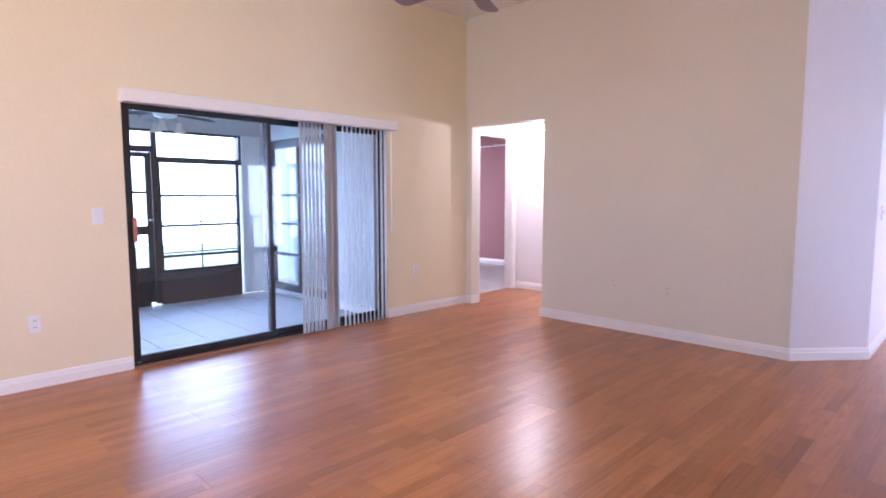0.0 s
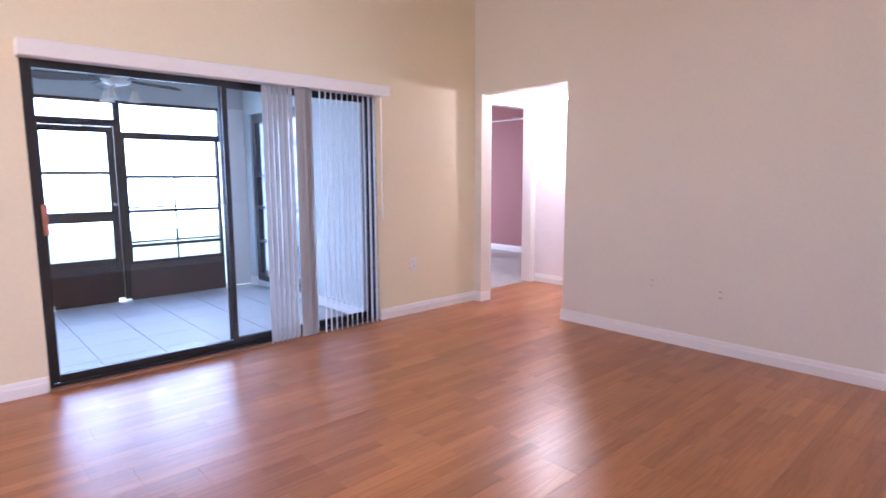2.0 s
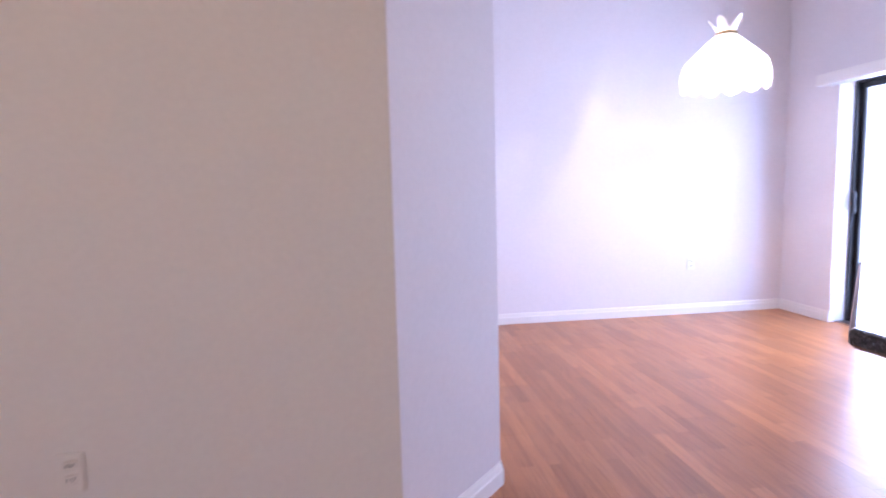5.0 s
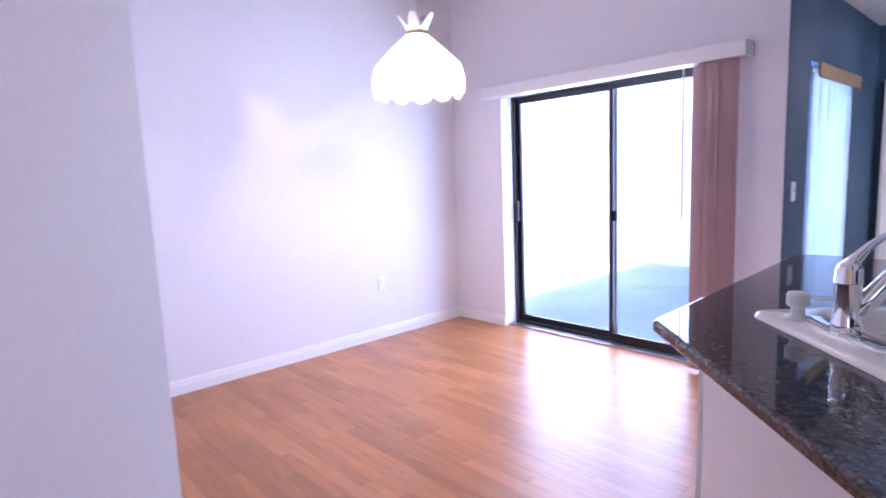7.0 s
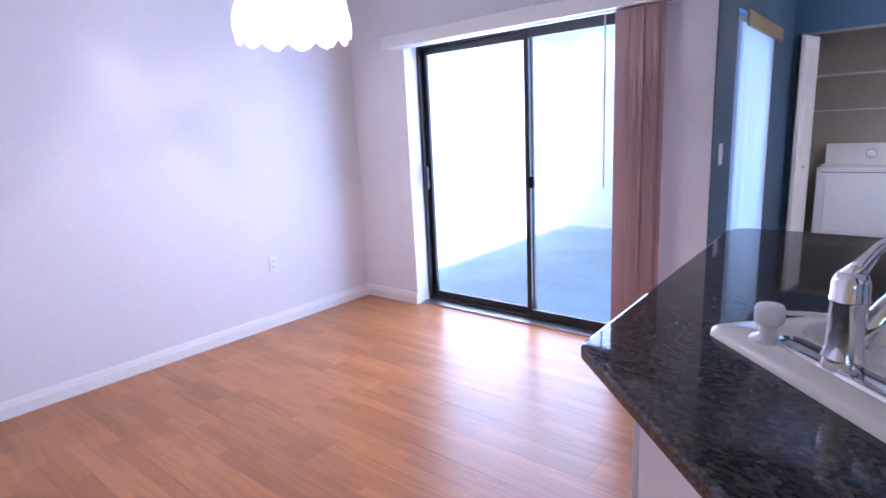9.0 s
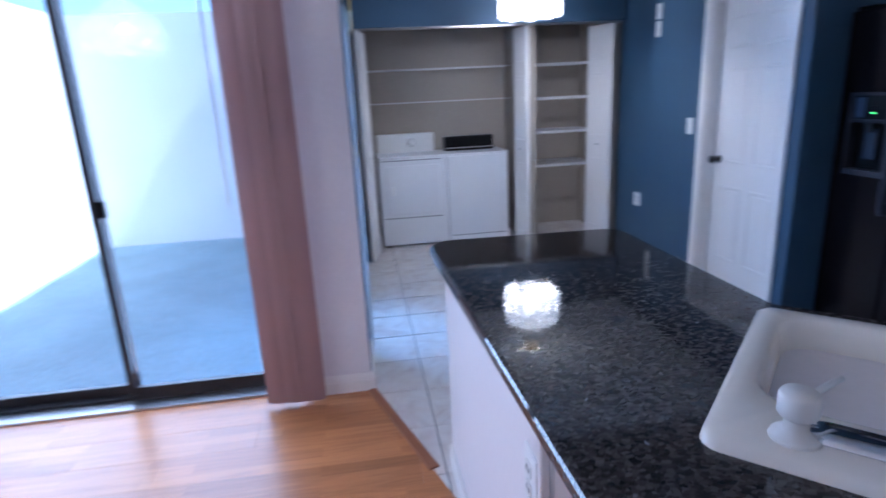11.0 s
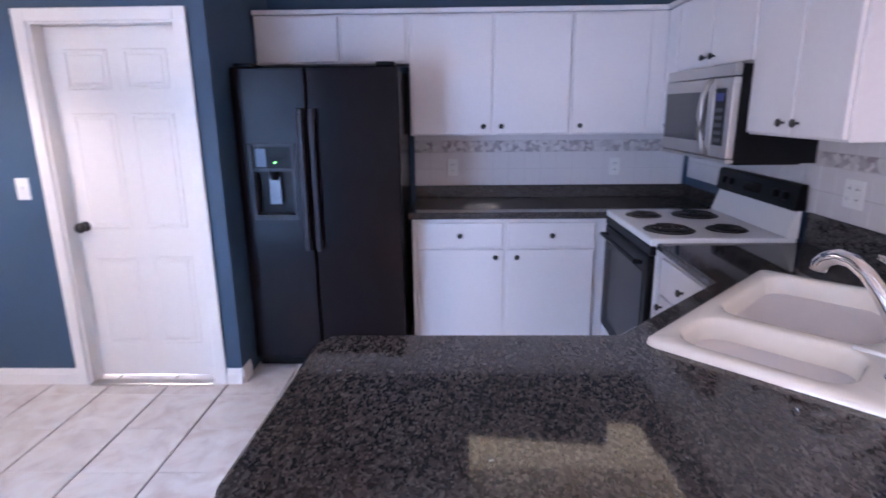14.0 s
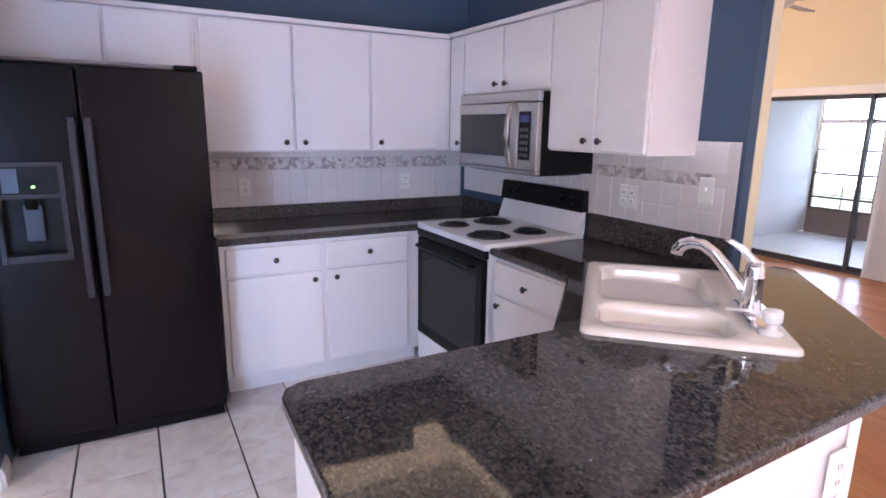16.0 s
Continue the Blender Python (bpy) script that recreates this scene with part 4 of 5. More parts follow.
# base cabinets
B = 2.455
cabinet("base_cabinet", "white base cabinet with two drawers and two doors", (2.722, B, 0), 180, 1.20, B - YB - 0.01, 0, 0.874,
        [(0.03, 0.55, 0.70, 0.85, "drawer", 0.29, 0.775), (0.585, 1.105, 0.70, 0.85, "drawer", 0.845, 0.775), (0.03, 0.555, 0.12, 0.685, "door", 0.505, 0.64), (0.58, 1.105, 0.12, 0.685, "door", 0.635, 0.64)], 0.09)
cabinet("base_cabinet", "white base cabinet with one drawer beside the range", (1.50, 3.272, 0), 90, 0.57, 0.62, 0, 0.874,
        [(0.02, 0.55, 0.69, 0.85, "drawer", 0.285, 0.77), (0.02, 0.55, 0.12, 0.675, "door", 0.07, 0.63)], 0.09)
pen = thing("base_cabinet", "white peninsula cabinet under the granite counter", "cabinet", "white kitchen cabinets", (2.2, 4.6, 0))
bmx = prism([(1.50, 3.85), (1.97, 4.37), (2.80, 4.37), (2.80, 5.00), (1.655, 4.99), (1.12, 4.38), (1.12, 3.85)], 0, 0.874)
bmx.transform(Matrix.Translation((-2.2, -4.6, 0)))
part("body", bmx, CAB, pen)
part("toe_board", box(-0.535, 0.615, 0.40, 0.412, 0, 0.09, 0.003, 1), TRIM, pen)
part("end_panel", box(0.601, 0.613, -0.22, 0.39, 0.0, 0.872, 0.003, 1), CAB, pen)
part("corner_strip", box(-0.535, -0.515, 0.395, 0.412, 0.09, 0.87, 0.003, 1), CAB, pen)

# ---------------------------------------------------------------- counters
TOP = 0.915
hole = [(1.437 + 0.43 * a * 0.703 + 0.275 * b * -0.711, 4.284 + 0.43 * a * 0.711 + 0.275 * b * 0.703) for a, b in ((-1, -1), (1, -1), (1, 1), (-1, 1))]
pts = [(0.87, 3.268), (1.535, 3.268), (1.545, 3.86), (2.01, 4.325), (2.835, 4.325), (2.865, 5.055), (1.34, 5.012), (0.56, 4.235), (0.56, 4.135), (0.87, 4.135)]
bm = worktop(fillet(pts, [0, 0, 0.02, 0.02, 0.07, 0.09, 0.03, 0.02, 0, 0]), 0.875, TOP, hole)
w1 = tagged(link("worktop", bm, GRANITE), "polished dark granite peninsula worktop with a sink cut-out", "worktop")
part("upstand", box(XR + 0.002, XR + 0.02, 3.268, 4.11, TOP, 1.055, 0.003, 1), GRANITE, w1)
bm = worktop([(0.87, YB + 0.002), (2.735, YB + 0.002), (2.735, 2.49), (1.535, 2.49), (0.87, 2.488)], 0.875, TOP)
w2 = tagged(link("worktop", bm, GRANITE), "polished dark granite worktop along the back wall", "worktop")
part("upstand", box(XR + 0.02, 2.735, YB + 0.002, YB + 0.022, TOP, 1.0, 0.003, 1), GRANITE, w2)
part("upstand", box(XR + 0.002, XR + 0.02, YB + 0.002, 2.488, TOP, 1.0, 0.003, 1), GRANITE, w2)

# ---------------------------------------------------------------- sink, faucet, soap pump
sink = thing("kitchen_sink", "white porcelain double-bowl drop-in sink set diagonally", "sink", at=(1.437, 4.284, TOP), rz=45.3)
bm = bmesh.new()
outer = fillet(rect(-0.455, 0.455, -0.30, 0.30), 0.035)
bowls = [fillet(rect(-0.41, 0.12, -0.255, 0.155), 0.085, 10), fillet(rect(0.155, 0.41, -0.255, 0.155), 0.085, 10)]
o1, o2, o3 = ring(bm, outer, 0.001), ring(bm, inset(outer, 0.003), 0.014), ring(bm, inset(outer, 0.014), 0.020)
bridge(bm, o1, o2), bridge(bm, o2, o3)
tops = []
for bo, deep in zip(bowls, (0.19, 0.15)):
    steps = ((0, 0.020), (0.005, 0.018), (0.010, 0.012), (0.014, 0.0), (0.020, -0.06), (0.028, -deep + 0.055), (0.036, -deep + 0.030), (0.050, -deep + 0.012), (0.068, -deep + 0.003), (0.080, -deep))
    levels = [ring(bm, inset(bo, d), z) for d, z in steps]
    for a, b in zip(levels, levels[1:]):
        bridge(bm, a, b)
    fill(bm, levels[-1])
    r0 = levels[0]
    tops.append(r0)
fill(bm, o3, *tops)
part("basin", bm, PORCELAIN, sink, smooth=True)
for cx, cy, dz in ((-0.135, -0.05, -0.19), (0.268, -0.05, -0.15)):
    part("drain", lathe([(0.001, 0.004), (0.025, 0.001), (0.030, 0.004), (0.045, 0.004), (0.046, 0.0)], (cx, cy, dz + 0.0005), 20), STEEL, sink, "steel drain strainer", True)
fx, fy = 0.178, 0.215
faucet = thing("faucet", "chrome single-lever kitchen faucet on the sink deck", "faucet", at=(1.437 + 0.703 * fx - 0.711 * fy, 4.284 + 0.711 * fx + 0.703 * fy, TOP + 0.020), rz=45.3)
bm = worktop(fillet(rect(-0.15, 0.15, -0.031, 0.031), 0.030), 0, 0.012, None, 0.006)
part("base_plate", bm, CHROME, faucet, smooth=True)
part("body", lathe([(0.001, 0.010), (0.034, 0.012), (0.031, 0.03), (0.028, 0.05), (0.028, 0.125), (0.030, 0.128), (0.030, 0.132), (0.028, 0.136), (0.028, 0.160), (0.022, 0.176), (0.001, 0.180)], seg=28), CHROME, faucet, smooth=True)
sw = (-0.332, -0.943)
sp = [(u * sw[0], u * sw[1], z) for u, z in ((0.018, 0.055), (0.045, 0.095), (0.080, 0.143), (0.120, 0.187), (0.158, 0.211), (0.190, 0.215), (0.218, 0.204), (0.233, 0.187), (0.236, 0.170))]
part("spout", tube(sp, [0.022, 0.022, 0.020, 0.018, 0.0185, 0.0195, 0.0205, 0.021, 0.020], 16), CHROME, faucet, smooth=True)
part("aerator", cyl((0.236 * sw[0], 0.236 * sw[1], 0.174), (0.2365 * sw[0], 0.2365 * sw[1], 0.162), 0.017, seg=16), DARK, faucet)
part("lever", tube([(0, 0.006, 0.168), (0, -0.014, 0.185), (0, -0.042, 0.214), (0, -0.075, 0.236), (0, -0.095, 0.243)], [0.016, 0.014, 0.010, 0.008, 0.006], 12), CHROME, faucet, smooth=True)
sx, sy = 0.337, 0.236
pump = thing("soap_dispenser", "white plastic soap pump on the sink deck", "soap dispenser", at=(1.437 + 0.703 * sx - 0.711 * sy, 4.284 + 0.711 * sx + 0.703 * sy, TOP + 0.020), rz=45.3)
part("collar", lathe([(0.001, 0), (0.034, 0), (0.032, 0.006), (0.017, 0.012), (0.016, 0.034), (0.001, 0.034)], seg=22), WHITE_PLASTIC, pump, smooth=True)
part("head", lathe([(0.001, 0.033), (0.022, 0.034), (0.027, 0.040), (0.027, 0.066), (0.024, 0.072), (0.001, 0.073)], seg=22), WHITE_PLASTIC, pump, smooth=True)
part("nozzle", tube([(-0.01, -0.02, 0.058), (-0.03, -0.07, 0.057), (-0.045, -0.115, 0.052)], 0.005, 8), WHITE_PLASTIC, pump, smooth=True)

# ---------------------------------------------------------------- range
rng = thing("range", "white electric range with black oven door and coil burners", "stove", at=(1.53, 2.495, 0), rz=90)
W = 0.765
part("body", box(0, W, 0.0, 0.62, 0.02, 0.895, 0.004, 1), WHITE_ENAMEL, rng)
part("cooktop", box(-0.002, W + 0.002, -0.035, 0.63, 0.895, 0.932, 0.010, 2), WHITE_ENAMEL, rng)
dr = part("oven_door", box(0.01, W - 0.01, -0.035, -0.002, 0.225, 0.845, 0.008, 2), DARK, rng, "black oven door")
part("window", box(0.06, W - 0.06, -0.039, -0.034, 0.30, 0.76, 0.002, 1), OVEN_GLASS, dr, "dark oven glass")
part("handle", tube([(0.08, -0.04, 0.80), (0.08, -0.075, 0.805), (W - 0.08, -0.075, 0.805), (W - 0.08, -0.04, 0.80)], 0.011, 10), DARK, dr)
part("vent_strip", box(0.0, W, -0.032, -0.002, 0.85, 0.892, 0.004, 1), DARK, rng, "black vent strip")
part("drawer", box(0.01, W - 0.01, -0.03, -0.002, 0.05, 0.215, 0.006, 2), WHITE_ENAMEL, rng)
for cx, cy, rr in ((0.19, 0.12, 0.074), (0.57, 0.12, 0.100), (0.19, 0.40, 0.100), (0.57, 0.40, 0.074)):
    bu = part("burner", lathe([(rr + 0.022, 0.933), (rr + 0.018, 0.937), (rr + 0.006, 0.934), (rr * 0.5, 0.930), (0.001, 0.929)], (cx, cy, 0), 28), BURNER, rng, "black coil burner", True)
    sp = []
    for k in range(64):
        a = k / 64 * 2 * math.pi * 3.6
        q = 0.018 + (rr - 0.018) * k / 63
        sp.append((cx + q * math.cos(a), cy + q * math.sin(a), 0.941))
    part("coil", tube(sp, 0.006, 6), BURNER, bu, smooth=True)
gd = bmesh.new()
bgp = [(0.60, 0.93), (0.575, 0.935), (0.615, 1.055), (0.612, 1.06), (0.632, 1.06), (0.632, 0.93)]
lo, hi = [gd.verts.new((0.0, y, z)) for y, z in bgp], [gd.verts.new((W, y, z)) for y, z in bgp]
bridge(gd, lo, hi)
gd.faces.new(lo), gd.faces.new(hi)
part("splash_guard", gd, WHITE_ENAMEL, rng)
pg = bmesh.new()
prof = [(0.594, 1.057), (0.606, 1.165), (0.618, 1.176), (0.640, 1.176), (0.645, 1.057)]
lo, hi = [pg.verts.new((-0.004, y, z)) for y, z in prof], [pg.verts.new((W + 0.004, y, z)) for y, z in prof]
bridge(pg, lo, hi)
pg.faces.new(lo), pg.faces.new(hi)
cp = part("control_panel", pg, DARK, rng, "black control panel")
for x in (0.08, 0.16, 0.60, 0.68):
    k = part("dial", lathe([(0.001, 0), (0.022, 0), (0.020, 0.018), (0.001, 0.020)], seg=18), DARK, cp)
    k.matrix_basis = pose(x, 0.600, 1.115, 84)
part("clock_face", box(0.30, 0.46, 0.594, 0.602, 1.09, 1.14, 0.001, 1), OVEN_GLASS, cp)

# ---------------------------------------------------------------- microwave
mw = thing("microwave", "stainless steel over-range microwave with black side", "microwave", at=(1.262, 2.485, 1.27), rz=90)
M = 0.775
part("body", box(0.002, M - 0.002, 0.03, 0.395, 0, 0.425, 0.003, 1), DARK, mw, "black microwave case")
part("grille", box(0, M, 0.0, 0.03, 0.375, 0.428, 0.004, 1), STEEL, mw)
door = part("door", box(0, 0.60, -0.006, 0.03, 0.02, 0.372, 0.006, 2), STEEL, mw)
part("window", box(0.025, 0.545, -0.0085, -0.005, 0.085, 0.315, 0.001, 1), SMOKE, door, "smoked glass window")
part("control_panel", box(0.603, M, -0.006, 0.03, 0.02, 0.372, 0.006, 2), STEEL, mw)
kp = part("keypad", box(0.625, 0.725, -0.009, -0.005, 0.075, 0.325, 0.001, 1), DARK, mw, "black keypad")
part("display", box(0.640, 0.71, -0.0105, -0.008, 0.270, 0.305), BLUE_LED, kp, "small blue display")
for i in range(3):
    for j in range(5):
        part("key", box(0.640 + 0.025 * i, 0.658 + 0.025 * i, -0.0102, -0.008, 0.09 + 0.033 * j, 0.108 + 0.033 * j), mat("grey_key", (0.10, 0.10, 0.11), 0.4, vary=0) if (i, j) == (0, 0) else bpy.data.materials["grey_key"], kp)
hp = [(0.575, -0.004, 0.03), (0.575, -0.030, 0.06), (0.575, -0.048, 0.12), (0.575, -0.054, 0.20), (0.575, -0.048, 0.28), (0.575, -0.030, 0.34), (0.575, -0.004, 0.37)]
part("handle", tube(hp, [0.012, 0.013, 0.013, 0.013, 0.013, 0.013, 0.012], 12), STEEL, door, "curved steel handle", True)
part("base_strip", box(0.0, M, -0.004, 0.03, 0, 0.018, 0.003, 1), STEEL, mw)
part("underside", box(0.06, M - 0.06, 0.06, 0.36, -0.012, 0.001, 0.003, 1), DARK, mw)

# ---------------------------------------------------------------- refrigerator, front facing +y
fr = thing("refrigerator", "black side-by-side refrigerator with ice dispenser", "refrigerator", at=(3.664, 2.67, 0), rz=180)
FW, FH, SPLIT = 0.905, 1.745, 0.402
part("case", box(0.006, FW - 0.006, 0.075, 0.76, 0.03, FH - 0.015, 0.006, 2), BLACK, fr)
dl = worktop(rect(0, SPLIT - 0.003, 0.07, FH), -0.068, 0, rect(0.072, 0.312, 0.92, 1.335), 0.008)
dl.transform(Matrix.Rotation(radians(90), 4, "X"))
left = part("freezer_door", dl, BLACK, fr)
right = part("fridge_door", box(SPLIT + 0.003, FW, 0.0, 0.068, 0.07, FH, 0.010, 3), BLACK, fr)
part("recess", box(0.072, 0.312, 0.055, 0.067, 0.92, 1.335), DARK, left)
bz = box(0.066, 0.085, -0.006, 0.055, 0.915, 1.34, 0.003, 1)
for q in ((0.299, 0.318, 0.915, 1.34), (0.085, 0.299, 1.325, 1.34), (0.085, 0.299, 0.915, 0.945), (0.085, 0.299, 1.19, 1.205)):
    add_box(bz, q[0], q[1], -0.006, 0.055, q[2], q[3])
dsp = part("dispenser", bz, BEZEL, left, "black ice and water dispenser")
part("control_face", box(0.085, 0.299, 0.004, 0.012, 1.205, 1.325), DARK, left)
part("button", box(0.200, 0.212, 0.001, 0.005, 1.235, 1.241), GREEN_LED, left, "green indicator light")
for k in range(4):
    part("button", box(0.17 + 0.026 * k, 0.188 + 0.026 * k, 0.001, 0.005, 1.26, 1.275, 0.001, 1), DARK, left)
part("label_card", box(0.10, 0.155, 0.001, 0.005, 1.215, 1.315), mat("pale_grey_label", (0.045, 0.06, 0.10), 0.3, vary=0), left, "pale printed label")
part("lever", box(0.155, 0.225, 0.022, 0.036, 1.00, 1.16, 0.005, 2), mat("clear_grey_paddle", (0.05, 0.06, 0.08), 0.2), left, "grey paddle lever")
part("spout", cyl((0.19, 0.03, 1.19), (0.19, 0.03, 1.14), 0.03, 0.022, 16), DARK, left)
for dx, par in ((SPLIT - 0.031, left), (SPLIT + 0.031, right)):
    grip = box(dx - 0.015, dx + 0.015, -0.052, -0.030, 0.76, 1.50, 0.007, 2)
    for z0, z1 in ((0.74, 0.80), (1.47, 1.53)):
        add_box(grip, dx - 0.014, dx + 0.014, -0.046, 0.002, z0, z1, 0.006, 2)
    part("handle", grip, BEZEL, par, "charcoal bar handle")
for x in (0.02, FW - 0.12):
    part("hinge_cover", box(x, x + 0.10, 0.01, 0.10, FH, FH + 0.022, 0.006, 2), DARK, fr)
part("kick_grille", box(0.01, FW - 0.01, 0.03, 0.08, 0.01, 0.065, 0.003, 1), DARK, fr)


# ---------------------------------------------------------------- panel doors
def panel_leaf(w, h, t, panels, name, material, parent, label=""):
    """A moulded door leaf: local x along its width, thickness about y; panels as (x0, x1, z0, z1)."""
    bm = box(0, w, -t / 2, t / 2, 0, h, 0.002, 1)
    for x0, x1, z0, z1 in panels:
        for s in (-1, 1):
            a, b = [Vector((x, s * (t / 2 + 0.0005), z)) for x, z in ((x0, z0), (x1, z0), (x1, z1), (x0, z1))], 0.016
            for (xa, xb, za, zb) in ((x0, x1, z0, z0 + b), (x0, x1, z1 - b, z1), (x0, x0 + b, z0, z1), (x1 - b, x1, z0, z1)):
                add_box(bm, xa, xb, s * t / 2 - 0.004, s * t / 2 + 0.004, za, zb, 0.003, 1)
            add_box(bm, x0 + 0.03, x1 - 0.03, s * t / 2 - 0.004, s * t / 2 + 0.003, z0 + 0.03, z1 - 0.03, 0.0025, 1)
    return part(name, bm, material, parent, label)


kd = thing("door_3", "white six-panel interior door, closed", "door", at=(4.555, YS - 0.10, 0), rz=180, kind="structure")
six = [(a, b, z0, z1) for a, b in ((0.085, 0.315), (0.395, 0.625)) for z0, z1 in ((0.20, 0.72), (0.88, 1.50), (1.62, 1.82))]
lf = panel_leaf(0.71, 1.93, 0.035, six, "leaf", TRIM, kd)
lf.location.z = 0.014
kn = lathe([(0.001, 0), (0.028, 0), (0.028, 0.006), (0.010, 0.010), (0.010, 0.030), (0.024, 0.038), (0.029, 0.052), (0.024, 0.064), (0.001, 0.068)], seg=22)
kn.transform(pose(0.055, -0.018, 0.895, 90))
part("knob", kn, KNOB, lf, "dark metal door knob", True)


def bifold(label, hinge, a1, a2, lead=0.30):
    """Two hinged leaves from a pivot: headings in degrees of the first and second leaf."""
    d = thing("bifold_door", label, "closet door", "white bifold closet doors", (*hinge, 0.015))
    ps = [(0.05, lead - 0.05, 0.12, 0.78), (0.05, lead - 0.05, 0.98, 1.55), (0.05, lead - 0.05, 1.66, 1.86)]
    l1 = panel_leaf(lead, 1.955, 0.028, ps, "leaf", TRIM, d)
    l1.matrix_basis = pose(0, 0, 0, 0, 0, a1)
    e = Vector((lead * math.cos(radians(a1)), lead * math.sin(radians(a1)), 0))
    l2 = panel_leaf(lead, 1.955, 0.028, ps, "leaf", TRIM, d)
    l2.matrix_basis = pose(e.x, e.y, 0, 0, 0, a2)
    for s in (-1, 1):
        k = part("pull", box(lead * 0.5 - 0.02, lead * 0.5 + 0.02, min(s * 0.014, s * 0.026), max(s * 0.014, s * 0.026), 0.90, 0.915, 0.003, 1), STEEL, l2, "small metal pull")
    return d


bifold("white bifold closet door folded open beside the blue wall", (6.10, 2.945), 170, 20)
bifold("white bifold closet door folded open between laundry and pantry", (6.07, 3.75), 176, 10, 0.26)
bifold("white bifold closet door folded open beside the laundry", (6.05, 5.245), 184, -12)
structure("trim", box(XC + 0.02, XC + 0.08, 2.90, 5.26, 1.975, 1.99), STEEL, "metal bifold track", "trim")


# ---------------------------------------------------------------- laundry
def laundry_box(name, label, y0, y1, at_x, dryer):
    w = y1 - y0
    o = thing(name, label, "dryer" if dryer else "washing machine", at=(at_x, y1, 0), rz=-90)
    part("cabinet", box(0, w, 0, 0.53, 0.02, 0.865, 0.008, 2), WHITE_ENAMEL, o)
    part("lid" if not dryer else "top", box(-0.002, w + 0.002, -0.006, 0.535, 0.866, 0.886, 0.006, 2), WHITE_ENAMEL, o)
    if dryer:
        dd = part("door", box(0.07, w - 0.07, -0.012, 0.0, 0.33, 0.80, 0.006, 2), WHITE_ENAMEL, o)
        part("handle", box(0.11, 0.14, -0.022, -0.010, 0.52, 0.60, 0.004, 1), WHITE_PLASTIC, dd)
        part("seam", box(0.03, w - 0.05, -0.0015, 0.001, 0.845, 0.851), DARK, o)
        part("seam", box(0.03, w - 0.05, -0.0015, 0.001, 0.288, 0.294), DARK, o)
        cs = bmesh.new()
        add_prism(cs, [(0.02, 0.40), (w - 0.06, 0.40), (w - 0.06, 0.52), (0.02, 0.52)], 0.886, 1.07)
        c = part("console", cs, WHITE_PLASTIC, o)
        k = part("dial", lathe([(0.001, 0), (0.032, 0), (0.030, 0.015), (0.022, 0.022), (0.001, 0.024)], seg=22), WHITE_PLASTIC, c, smooth=True)
        k.matrix_basis = pose(w * 0.55, 0.40, 0.98, 90)
        part("dial_ring", lathe([(0.036, 0), (0.042, 0), (0.042, 0.003), (0.036, 0.003)], seg=24), STEEL, c).matrix_basis = pose(w * 0.55, 0.40, 0.98, 90)
    else:
        c = part("console", box(0.02, w - 0.08, 0.26, 0.36, 0.886, 1.03, 0.010, 2), DARK, o, "black control console")
        part("trim_strip", box(0.03, w - 0.09, 0.254, 0.261, 0.91, 0.92), STEEL, c)
        part("seam", box(0.02, w - 0.02, -0.0015, 0.001, 0.075, 0.080), DARK, o)
    for x in (0.05, w - 0.05):
        part("foot", cyl((x, 0.04, 0), (x, 0.04, 0.022), 0.018, seg=10), DARK, o)
    return o


laundry_box("dryer", "white clothes dryer with a dial console", 4.455, 5.11, 6.24, True)
laundry_box("washing_machine", "white top-loading washer with black console", 3.845, 4.445, 6.24, False)


def wire_shelf(label, x0, x1, y0, y1, z, drop=0.02):
    s = thing("wire_shelf", label, "shelf", "white wire closet shelves", (x0, y0, z))
    bm = bmesh.new()
    n = int((y1 - y0) / 0.027)
    for k in range(n + 1):
        y = (y1 - y0) * k / n
        add_box(bm, 0, x1 - x0, y - 0.0018, y + 0.0018, -0.002, 0.002)
    part("wire_grid", bm, WIRE, s)
    part("front_rail", box(-0.004, 0.002, 0, y1 - y0, -drop, 0.004), WIRE, s)
    part("back_rail", box(x1 - x0 - 0.006, x1 - x0, 0, y1 - y0, -0.006, 0.004), WIRE, s)
    return s


for z in (1.68, 1.36, 1.035, 0.705):
    wire_shelf("white wire pantry shelf, empty", 6.34, 6.80, 2.92, 3.66, z)
for z in (1.69, 1.375):
    wire_shelf("white wire shelf above the laundry machines, empty", 6.60, 6.80, 3.72, 5.28, z, 0.006)
rod = thing("closet_rod", "white wire closet rod in the rose bedroom", "closet rod", at=(-6.6, 7.74, 2.12))
part("rail", cyl((0, 0, 0), (2.2, 0, 0), 0.010, seg=10), WIRE, rod)
for x in (0.35, 1.1, 1.85):
    part("bracket", tube([(x, 0, 0), (x, 0.0, 0.03), (x, 0.355, 0.05)], 0.005, 6), WIRE, rod)


# ---------------------------------------------------------------- lamps
def scalloped(r, z0, z1, bulge, lobes, drop, at=(0, 0, 0), seg=96, rows=6):
    """A skirt of glass with a scalloped lower rim."""
    bm = bmesh.new()
    rr = []
    for i in range(rows + 1):
        f = i / rows
        row = []
        for k in range(seg):
            a = 2 * math.pi * k / seg
            lob = abs(math.sin(a * lobes / 2))
            z = z1 + (z0 - drop * lob - z1) * f
            q = r * (1 + 0.012 * math.cos(a * lobes)) + bulge * math.sin(f * math.pi * 0.8)
            row.append(bm.verts.new((at[0] + q * math.cos(a), at[1] + q * math.sin(a), at[2] + z)))
        rr.append(row)
    for a, b in zip(rr, rr[1:]):
        bridge(bm, a, b)
    return bm


